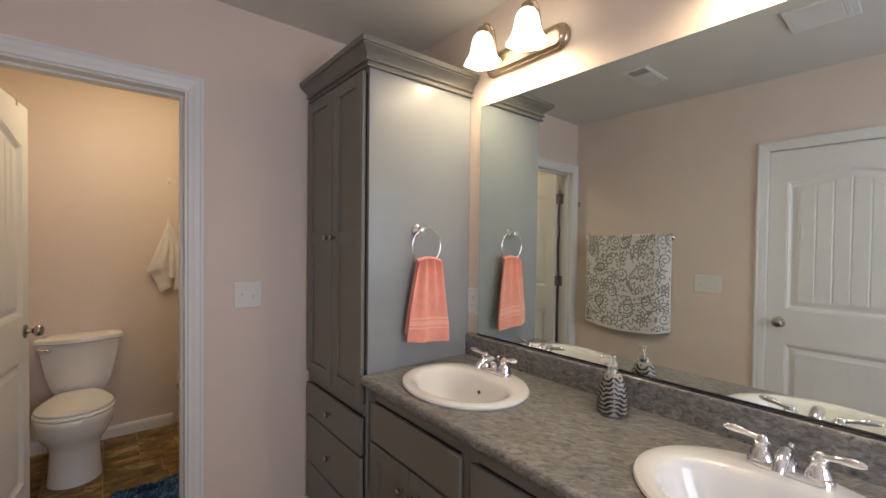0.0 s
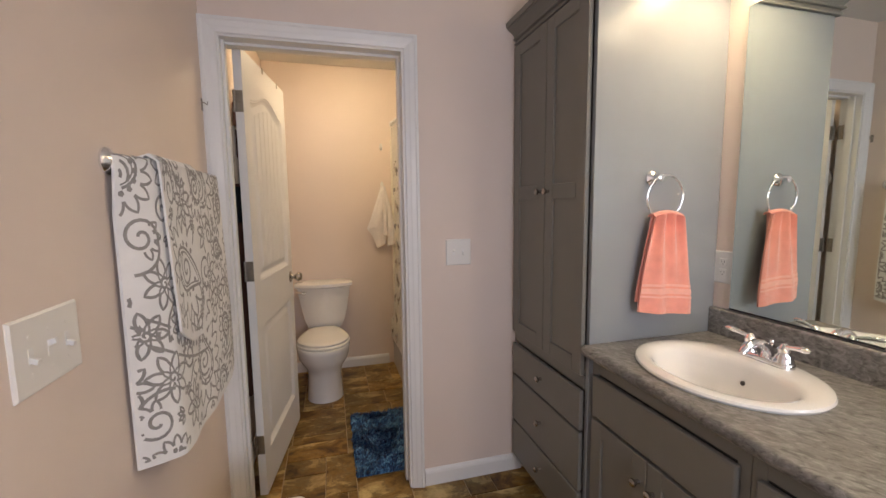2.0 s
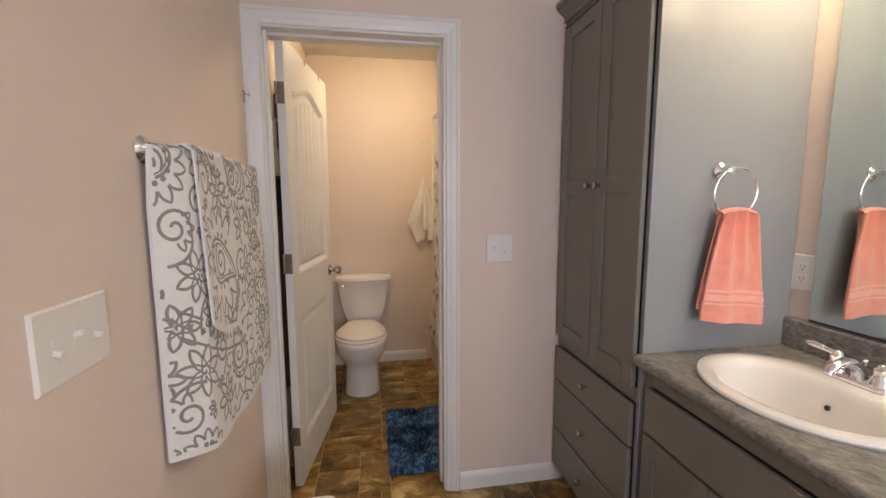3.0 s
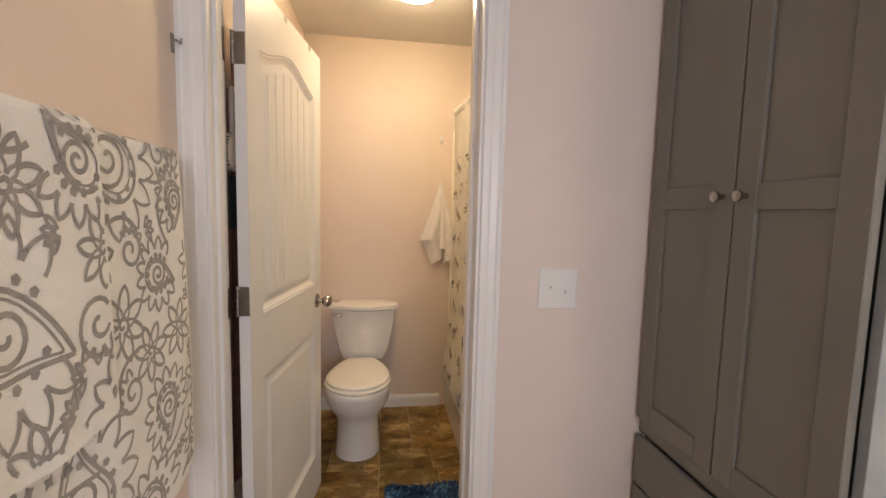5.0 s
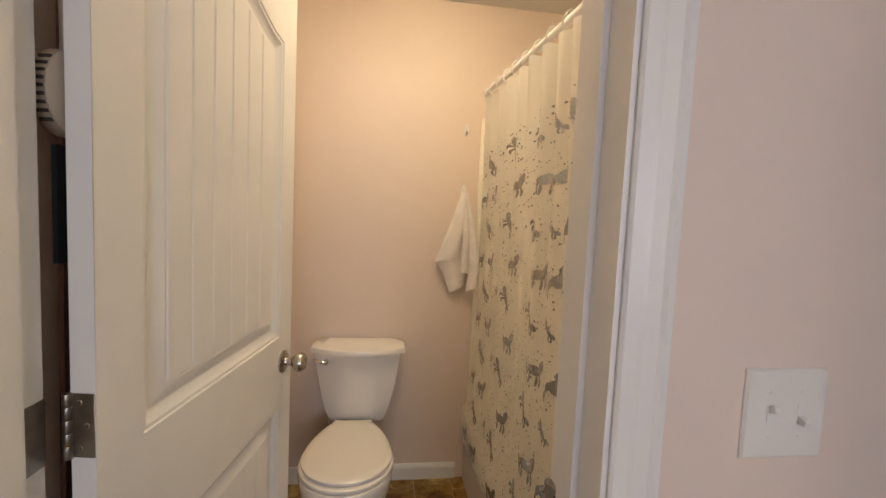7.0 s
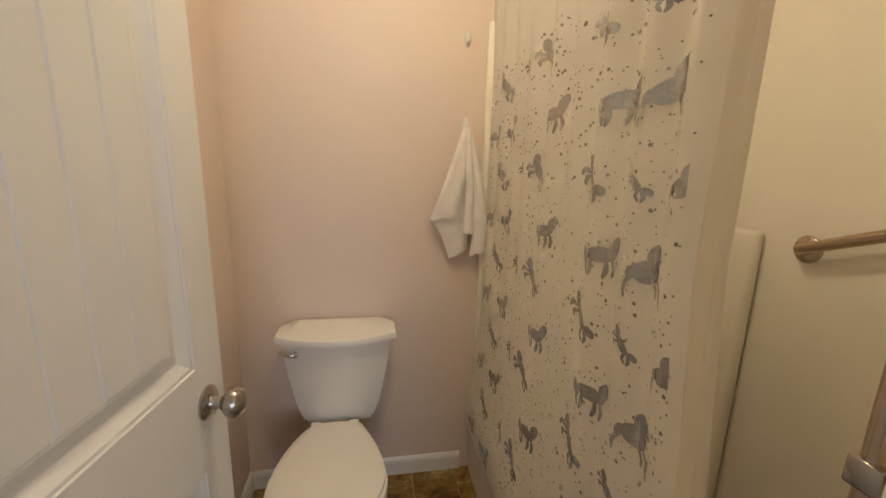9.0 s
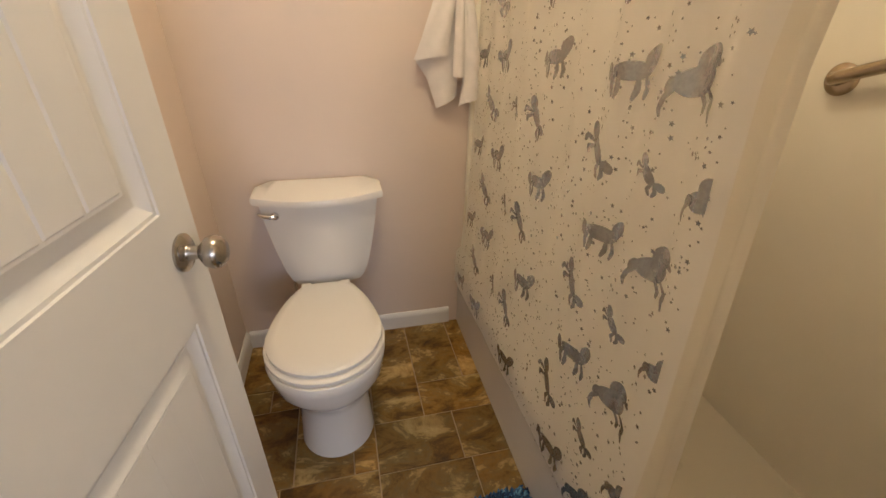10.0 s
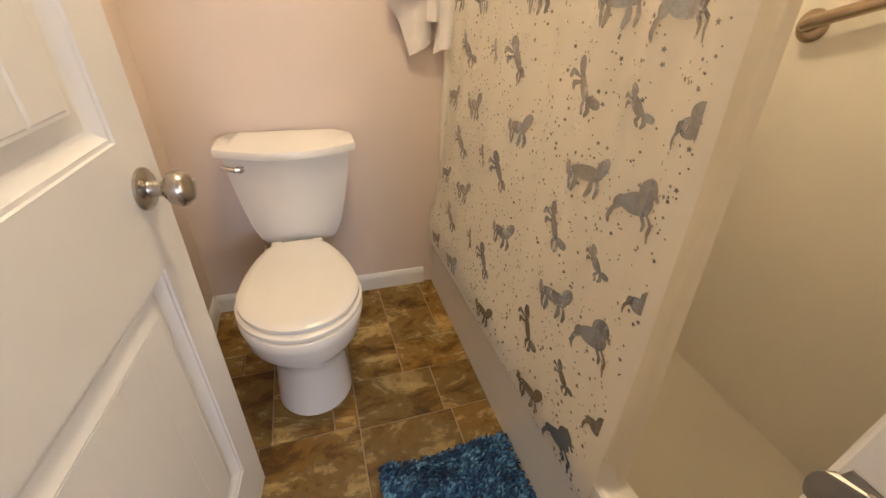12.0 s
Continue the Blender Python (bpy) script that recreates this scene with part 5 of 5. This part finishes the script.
def along(line, v):
    """A point at v (0 to 1) along a polyline of (x, drop), even in drop."""
    d = line[0][1] + (line[-1][1] - line[0][1]) * v
    for (xa, da), (xb, db) in zip(line, line[1:]):
        if d <= db + 1e-9:
            return Vector((xa + (xb - xa) * (d - da) / (db - da), d))
    return Vector(line[-1])


def towel_flap(left, right, depth, wave, phase):
    """Cloth between two edges that run down from the hook, with soft pleats."""
    def f(u, v):
        p = along(left, v).lerp(along(right, v), u)
        fold = wave * math.sin(u * 7.5 + phase + v * 1.5) * min(1, v * 2.2) + 0.0025 * noise.noise((u * 4, v * 7, phase))
        y = YF - 0.016 - depth * (0.35 + 0.65 * min(1, v * 1.8)) - fold - 0.010 * math.sin(math.pi * u)
        return Vector((0.324 + 1.55 * p.x, min(y, YF - 0.005), 1.522 - 1.48 * p.y))
    return f


wt = thing("washcloth_towel", (0.322, YF - 0.03, 1.535), "white terry towel gathered over a wall hook", "towel")
FRONT = towel_flap([(-0.007, 0.0), (-0.020, 0.040), (-0.052, 0.130), (-0.072, 0.185), (-0.092, 0.236)], [(0.004, 0.0), (0.000, 0.040), (-0.006, 0.130), (-0.016, 0.190), (-0.018, 0.226)], 0.030, 0.004, 0.4)
part("fold", sheet(24, 32, FRONT, 0.006), WHITETERRY, wt)
part("fold", sheet(14, 32, towel_flap([(-0.004, 0.0), (0.000, 0.040), (-0.002, 0.130), (-0.004, 0.271)], [(0.008, 0.0), (0.009, 0.040), (0.016, 0.140), (0.022, 0.273)], 0.038, 0.005, 2.2), 0.006), WHITETERRY, wt)
part("fold", sheet(18, 34, towel_flap([(0.002, 0.0), (0.010, 0.040), (0.019, 0.150), (0.022, 0.260), (0.014, 0.338)], [(0.010, 0.0), (0.018, 0.040), (0.044, 0.150), (0.060, 0.260), (0.058, 0.322)], 0.024, 0.005, 1.0), 0.006), WHITETERRY, wt)
part("fold", sheet(20, 34, towel_flap([(-0.006, 0.0), (-0.030, 0.100), (-0.088, 0.236), (-0.060, 0.276), (-0.036, 0.345)], [(0.006, 0.0), (0.010, 0.120), (0.010, 0.260), (0.010, 0.318)], 0.010, 0.004, 3.0), 0.006), WHITETERRY, wt)
part("woven_band", sheet(24, 3, lambda u, v: FRONT(u, 0.78 + 0.07 * v) + Vector((0, -0.0045, 0))), WHITETERRY, wt)

# ---- bathtub and surround ----
TBY0, TBY1, RIM = YB + 0.004, YF - 0.003, 0.365
SXE = 1.150
tub = thing("bathtub", (0.74, 3.1, 0), "white built-in bathtub with a moulded apron", "bathtub")
apron = [(0.386, 0.0), (0.386, 0.10), (0.385, 0.20), (0.382, 0.28), (0.377, 0.325), (0.374, 0.345), (0.376, 0.359), (0.383, RIM), (0.394, RIM + 0.001), (0.445, RIM), (0.445, 0.0)]
part("apron", extrude_profile(apron, "y", TBY0, TBY1), TUBWHITE, tub)
cx, cy = (0.445 + SXE + 0.10) / 2, (TBY0 + TBY1) / 2
bm = bmesh.new()
hx, hy = (SXE + 0.10 - 0.445) / 2, (TBY1 - TBY0) / 2
rings = [rounded(cx, cy, hx, hy, 0.002, RIM), rounded(cx, cy, hx - 0.002, hy - 0.028, 0.05, RIM), rounded(cx, cy, hx - 0.010, hy - 0.036, 0.055, RIM - 0.008), rounded(cx, cy, hx - 0.020, hy - 0.046, 0.06, RIM - 0.06), rounded(cx, cy, hx - 0.040, hy - 0.07, 0.07, 0.14), rounded(cx, cy, hx - 0.065, hy - 0.10, 0.07, 0.085), rounded(cx, cy, hx - 0.11, hy - 0.15, 0.06, 0.075)]
part("basin", loft(rings, cap=False), ACRYLIC, tub)
own = bmesh.new()
own.faces.new([own.verts.new(p) for p in rounded(cx, cy, hx - 0.11, hy - 0.15, 0.06, 0.075)])
part("basin_floor", own, ACRYLIC, tub)

sur = thing("tub_surround", (SXE, 3.1, RIM), "cream acrylic tub surround with moulded ledges", "tub surround")
part("back_panel", box(SXE, SXE + 0.02, TBY0, TBY1, 0.03, 1.905, 0.004), ACRYLIC, sur)
part("end_panel", box(0.396, SXE - 0.001, TBY1 - 0.022, TBY1 - 0.002, RIM + 0.001, 1.905, 0.004, seg=2), ACRYLIC, sur)
part("front_panel", box(0.372, SXE - 0.001, TBY0 + 0.002, TBY0 + 0.022, RIM + 0.001, 1.905, 0.004, seg=2), ACRYLIC, sur)
part("corner_column", box(SXE - 0.050, SXE - 0.001, 3.29, TBY1 - 0.023, 0.10, 1.215, 0.022, seg=4), ACRYLIC, sur)
setting("wall_tub_back", box(SXE + 0.105, XE - 0.001, YB + 0.001, YF - 0.001, -0.003, ZC - 0.001), WALL)

grab = thing("grab_bar", (SXE, 3.0, 1.2), "brushed nickel grab bar with round flanges", "grab bar")
P0, P1 = Vector((SXE, 3.165, 1.185)), Vector((SXE, 2.62, 1.395))
for p in (P0, P1):
    part("flange", disc(p, (-1, 0, 0), [(0, -0.001), (0.038, 0), (0.039, 0.006), (0.034, 0.012), (0.020, 0.016), (0, 0.017)], 26), BRASSY, grab)
d = (P1 - P0).normalized()
part("bar", tube([P0 + Vector((-0.004, 0, 0)), P0 + Vector((-0.030, 0, 0)), P0 + Vector((-0.046, 0, 0)) + d * 0.012, P0 + Vector((-0.050, 0, 0)) + d * 0.035, P1 + Vector((-0.050, 0, 0)) - d * 0.035, P1 + Vector((-0.046, 0, 0)) - d * 0.012, P1 + Vector((-0.030, 0, 0)), P1 + Vector((-0.004, 0, 0))], 0.0155, 16), BRASSY, grab)

# Slim upright hand-shower bar on the end panel.
HX, HY = 0.378, 2.478
bar = thing("shower_bar", (HX, HY, 1.15), "slim upright metal hand-shower bar with square brackets", "shower bar")
part("tube", tube([(HX, HY, 1.115), (HX, HY, 1.118), (HX, HY, 1.412), (HX, HY, 1.416)], [0.008, 0.011, 0.011, 0.009], 16), BRASSY, bar)
for z in (1.150, 1.385):
    part("bracket", box(HX - 0.014, HX + 0.014, HY - 0.014, HY + 0.014, z - 0.014, z + 0.014, 0.003, seg=2), NICKEL, bar, "satin metal square bracket")
    part("stem", tube([(HX + 0.006, HY - 0.012, z), (HX + 0.012, TBY0 + 0.020, z)], 0.009, 12), BRASSY, bar)

# ---- curtain rod, curtain, liner ----
CY0, CY1 = 3.856, 2.742
rod_z = lambda y: 2.035 - (YF - y) * 0.085
rod = thing("curtain_rod", (0.42, 3.1, 1.97), "white tension shower rod with ring hooks", "curtain rod")
part("rod", tube([(0.42, YF - 0.004, rod_z(YF)), (0.42, YB + 0.004, rod_z(YB))], 0.0125, 16), TRIM, rod)
for y, s in ((YF - 0.001, -1), (YB + 0.001, 1)):
    part("end_cap", disc((0.42, y, rod_z(y)), (0, s, 0), [(0.024, 0), (0.024, 0.012), (0.016, 0.022), (0, 0.023)], 18), TRIM, rod)

XZ = [(2.1, 0.414), (1.0, 0.408), (0.70, 0.396), (0.48, 0.376), (0.38, 0.366), (0.20, 0.364)]


def curtain_x(z):
    for (za, xa), (zb_, xb) in zip(XZ, XZ[1:]):
        if z >= zb_:
            t = max(0, min(1, (z - zb_) / (za - zb_)))
            return xb + (xa - xb) * t
    return XZ[-1][1]


def curtain_at(y, z, lift=0.0):
    """The curtain's surface: folds are tight at the rings and loosen below."""
    t = (CY0 - y) / (CY0 - CY1)
    top = rod_z(y) - 0.030
    h = max(0.0, min(1.0, (top - z) / 1.6))
    amp = 0.026 * (1 - h) ** 3.0 + 0.0045
    fold = amp * math.sin(2 * math.pi * (9.0 * t + 0.15 * math.sin(7 * t))) + 0.005 * math.sin(2 * math.pi * 3.3 * t + 1.0 + z)
    fade = 1.0 if z > 0.55 else max(0.25, (z - 0.25) / 0.30)
    xz = 0.412 + (curtain_x(z) - 0.412) * (0.62 + 0.38 * min(1, 1.6 * t)) if z < 1.0 and z > 0.42 else curtain_x(z)
    sweep = 0.105 * t * t * max(0.0, min(1.0, (1.25 - z) / 0.95))
    return Vector((xz + fold * fade * (0.55 + 0.45 * t) - lift, y - sweep, z))


CBOT = 0.245
curtain = thing("shower_curtain", (0.42, 3.26, 1.95), "white shower curtain with silver foil print, drawn half open", "shower curtain")


def curtain_top(y):
    t = (CY0 - y) / (CY0 - CY1)
    return rod_z(y) - 0.034 - 0.012 * abs(math.sin(math.pi * 9 * t))


cloth = part("cloth", sheet(240, 70, lambda u, v: curtain_at(CY0 + (CY1 - CY0) * u, curtain_top(CY0 + (CY1 - CY0) * u) + (CBOT + 0.055 * u - curtain_top(CY0 + (CY1 - CY0) * u)) * v)), CURTAIN, curtain)
part("hem", sheet(2, 50, lambda u, v: curtain_at(CY1 + 0.016 * u, curtain_top(CY1) + (CBOT + 0.055 - curtain_top(CY1)) * v, 0.0015)), CURTAIN, curtain)
for k in range(10):
    y = CY0 - 0.02 - (CY0 - CY1 - 0.04) * k / 9
    zc = rod_z(y) - 0.010
    part("ring", tube([(0.42 + 0.026 * math.cos(a), y + 0.004 * math.sin(2 * a), zc + 0.030 * math.sin(a)) for a in [2 * math.pi * j / 20 for j in range(20)]], 0.0028, 8, True), PLASTIC, curtain)

# The foil print: plain lobed splashes of three kinds in repeating rows, and a scatter of stars.
rng = random.Random(21)


def print_lay(a, z):
    y = CY0 - a
    if y > CY0 - 0.012 or y < CY1 + 0.018 or z < CBOT + 0.035 or z > 1.76:
        return None
    return curtain_at(y, z, 0.0022)


# Each kind of splash: rounded blots (x, z, half width, half height, tilt) and tapering tongues (bent lines), in millimetres.
SPLASH = {"broad": ([(0, 0, 48, 28, 18), (16, 40, 32, 26, 40), (-46, -12, 20, 13, 60)],
                    [[(30, -8), (62, -22), (58, -42), (66, -62)], [(-30, -10), (-56, -36), (-62, -60), (-56, -76)], [(10, -14), (36, -34), (34, -52)], [(36, 44), (62, 36)]]),
          "level": ([(0, 0, 46, 19, 6), (42, 28, 17, 28, -30), (-58, -8, 14, 20, 25)],
                    [[(-34, -6), (-44, -30), (-36, -56)], [(-24, -8), (-22, -34), (-28, -58)], [(18, -8), (20, -34), (12, -56)], [(34, -4), (44, -28), (38, -50)]]),
          "steep": ([(0, 2, 40, 19, -48), (-22, 42, 19, 22, 20), (48, -26, 20, 13, -20)],
                    [[(-26, 16), (-58, 24), (-66, 8)], [(-20, 6), (-50, -2), (-48, -18)], [(24, -20), (10, -42), (20, -60)], [(32, -22), (38, -46), (28, -62)]])}


def splash(kind, c, size, cut=None):
    """One foil splash about c, laid on the cloth; cut keeps what lies short of a hem."""
    blots, tongues = SPLASH[kind]
    wob = rng.uniform(-0.15, 0.15)
    bm = bmesh.new()
    lift = [0.0]

    def lay(a, z):
        a, z = c[0] + size * (a + wob * z), c[1] + size * z
        p = print_lay(min(a, cut) if cut else a, z)
        return p and p - Vector((lift[0], 0, 0))

    for x, z, w, h, tilt in blots:
        q, n = radians(tilt), 20
        ring = [(w * math.cos(t) * (1 + 0.07 * math.sin(3 * t + x)), h * math.sin(t)) for t in [2 * math.pi * k / n for k in range(n)]]
        blot(bm, [((x + u * math.cos(q) - v * math.sin(q)) / 1000, (z + u * math.sin(q) + v * math.cos(q)) / 1000) for u, v in ring], lay, 3)
        lift[0] += 0.00025
    for line in tongues:
        pts = []
        for (xa, za), (xb, zb_) in zip(line, line[1:]):
            pts += [((xa + (xb - xa) * k / 4) / 1000, (za + (zb_ - za) * k / 4) / 1000) for k in range(4)]
        stroke(bm, pts + [(line[-1][0] / 1000, line[-1][1] / 1000)], 0.014, lay, True)
        lift[0] += 0.00025
    if not bm.faces:
        bm.free()
        return
    bmesh.ops.dissolve_degenerate(bm, dist=1e-6, edges=bm.edges)
    part("foil_shape", bm, FOIL, cloth, "silver foil splash", smooth=False)


STEP = 0.293
for k in range(5):
    z = 0.348 + k * STEP
    j = lambda: rng.uniform(-0.006, 0.006)
    splash("broad", (CY0 - 2.846 + j(), z), 0.74)
    splash("level", (CY0 - 2.975 + j(), z), 0.82)
    splash("level", (CY0 - 3.255 + j(), z), 0.82)
    splash("level", (CY0 - 3.560 + j(), z - 0.02), 0.84)
    splash("level", (CY0 - 3.745 + j(), z - 0.03), 0.75)
    splash("steep", (CY0 - 3.030 + j(), z + STEP / 2), 0.80)
    splash("steep", (CY0 - 2.890 + j(), z + STEP / 2), 0.52)
    splash("steep", (CY0 - 3.325 + j(), z + STEP / 2), 0.82)
    splash("steep", (CY0 - 3.640 + j(), z + STEP / 2 - 0.02), 0.84)
    splash("steep", (CY0 - 3.455 + j(), z + STEP / 2), 0.5)
    splash("broad", (CY0 - 2.775 + j(), z + STEP / 2), 0.55, CY0 - 2.764)
bm = bmesh.new()
for _ in range(3200):
    a, z, r = rng.uniform(0.02, 1.13), rng.uniform(0.28, 1.74), rng.choice((0.0016, 0.0022, 0.0026, 0.0034, 0.0050))
    t0 = rng.uniform(0, 6.28)
    blot(bm, [(a + (r if i % 2 == 0 else r * 0.5) * math.cos(t0 + i * math.pi / 5), z + (r if i % 2 == 0 else r * 0.5) * math.sin(t0 + i * math.pi / 5)) for i in range(10)], print_lay)
tagged(part("star_scatter", bm, FOIL, cloth, "scatter of tiny silver stars", smooth=False), kind="stuff")

liner = thing("curtain_liner", (0.45, 3.2, 1.95), "frosted translucent shower liner inside the curtain", "curtain liner")


def liner_at(u, v, lift=0.0):
    return Vector((0.436 + 0.006 * math.sin(2 * math.pi * 7 * u) * (1 - 0.4 * v) - lift, 2.98 - 0.268 * u - 0.10 * u * max(0.0, v - 0.38) / 0.62, 1.905 + 0.02 * (1 - u) + (0.18 - 1.905 - 0.02 * (1 - u)) * v))


part("sheet", sheet(40, 40, liner_at), LINERCLOTH, liner)
part("hem", sheet(4, 40, lambda u, v: liner_at(0.925 + 0.075 * u, v, 0.0016)), LINERCLOTH, liner, "doubled edge hem")

# ---- blue shag rug ----
RX0, RX1, RY0, RY1 = -0.032, 0.380, 2.372, 3.000
rug = thing("bath_rug", ((RX0 + RX1) / 2, (RY0 + RY1) / 2, 0), "blue shaggy bath rug on the tile floor", "rug")
part("backing", box(RX0 + 0.006, RX1 - 0.006, RY0 + 0.006, RY1 - 0.006, 0.0005, 0.007, 0.002), SHAG, rug, smooth=False)
rng = random.Random(8)
verts, faces = [], []
for _ in range(9500):
    x, y = rng.uniform(RX0, RX1), rng.uniform(RY0, RY1)
    n = noise.noise((x * 9, y * 9, 0.3))
    ang = noise.noise((x * 5, y * 5, 3.0)) * 5 + rng.uniform(-0.9, 0.9)
    lean, h = rng.uniform(0.006, 0.020), rng.uniform(0.012, 0.025) * (1 + 0.35 * n)
    dx, dy = math.cos(ang) * lean, math.sin(ang) * lean
    wx, wy = -math.sin(ang) * 0.0034, math.cos(ang) * 0.0034
    i = len(verts)
    verts += [(x - wx, y - wy, 0.005), (x + wx, y + wy, 0.005), (x + wx * 1.1 + dx * 0.5, y + wy * 1.1 + dy * 0.5, 0.005 + h * 0.75), (x - wx * 1.1 + dx * 0.5, y - wy * 1.1 + dy * 0.5, 0.005 + h * 0.75), (x + wx * 0.6 + dx, y + wy * 0.6 + dy, 0.005 + h), (x - wx * 0.6 + dx, y - wy * 0.6 + dy, 0.005 + h)]
    faces += [(i, i + 1, i + 2, i + 3), (i + 3, i + 2, i + 4, i + 5)]
me = bpy.data.meshes.new("pile")
me.from_pydata(verts, [], faces)
me.materials.append(SHAG)
pile = new("pile", me)
pile.parent, pile.matrix_parent_inverse = rug, rug.matrix_basis.inverted()
tagged(pile, "shaggy blue pile", kind="stuff")

# ---- floor tiles, laid in a mixed module ----
floor_ob = bpy.data.objects["floor"]
tile_cache = {}


def tile(x0, x1, y0, y1):
    g = 0.0022
    w, h = round(x1 - x0 - 2 * g, 4), round(y1 - y0 - 2 * g, 4)
    if w < 0.01 or h < 0.01:
        return
    if (w, h) not in tile_cache:
        b = 0.002
        bm = loft([[(x * (w / 2 - s), y * (h / 2 - s), z) for x, y in ((-1, -1), (1, -1), (1, 1), (-1, 1))] for s, z in ((0, -0.0035), (0, -0.0012), (b, 0.0))])
        tile_cache[(w, h)] = finish(bm, "tile", TILE)
    ob = new("tile", tile_cache[(w, h)])
    ob.location = ((x0 + x1) / 2, (y0 + y1) / 2, 0)
    ob.parent = floor_ob


# Toilet room.
for t in ((0.124, 0.318, 3.505, YF), (0.318, 0.40, 3.505, YF), (-0.062, 0.124, 3.345, YF), (0.124, 0.40, 3.345, 3.505), (-0.062, 0.227, 3.150, 3.345), (0.227, 0.40, 3.150, 3.345),
          (-0.330, -0.062, 3.50, YF), (-0.435, -0.330, 3.48, 3.585), (-0.565, -0.435, 3.48, 3.585), (-0.565, -0.330, 3.585, YF), (-0.330, -0.140, 3.345, 3.50), (-0.140, -0.062, 3.345, 3.50),
          (-0.565, -0.330, 3.170, 3.48), (-0.330, -0.140, 3.170, 3.345), (-0.140, -0.062, 3.170, 3.345),
          (-0.370, -0.062, 2.850, 3.170), (-0.565, -0.370, 2.760, 3.170), (-0.370, -0.062, 2.770, 2.850), (-0.062, 0.250, 2.850, 3.150), (0.250, 0.40, 2.850, 3.150),
          (-0.062, 0.13, 2.61, 2.850), (0.13, 0.40, 2.61, 2.850), (-0.385, -0.062, 2.61, 2.770), (-0.565, -0.385, 2.47, 2.760), (-0.385, -0.180, 2.47, 2.61),
          (-0.180, -0.030, 2.29, 2.61), (-0.030, 0.190, 2.38, 2.61), (0.190, 0.40, 2.38, 2.61), (-0.565, -0.385, 2.235, 2.47), (-0.385, -0.180, 2.235, 2.47), (-0.180, -0.075, 2.10, 2.29), (-0.030, 0.225, 2.18, 2.38), (0.225, 0.40, 2.235, 2.38)):
    tile(*t)
for t in ((-0.075, -0.030, 2.10, 2.29),):
    tile(*t)
# Main room: blocks of four sizes that repeat in a staggered run.
rng = random.Random(4)
y = 2.10
tile(-0.565, -0.180, 2.10, 2.235), tile(-0.030, 0.225, 2.10, 2.18), tile(0.225, 0.485, 2.10, 2.235), tile(0.485, 0.62, 2.10, 2.235), tile(0.62, 0.85, 2.10, 2.235)
row = 0
while y > YS:
    h = (0.155, 0.305, 0.155, 0.305)[row % 4]
    x = XW - (0.0, 0.11, 0.05, 0.19)[row % 4]
    k = row
    east = 0.86 if y > VY0 else XE
    while x < east:
        w = (0.305, 0.155, 0.455, 0.155)[k % 4]
        a, b = max(x, XW), min(x + w, east)
        if h > 0.2 and w < 0.2:
            tile(a, b, y - h / 2, y), tile(a, b, y - h, y - h / 2)
        else:
            tile(a, b, max(y - h, YS), y)
        x += w
        k += 1
    y -= h
    row += 1
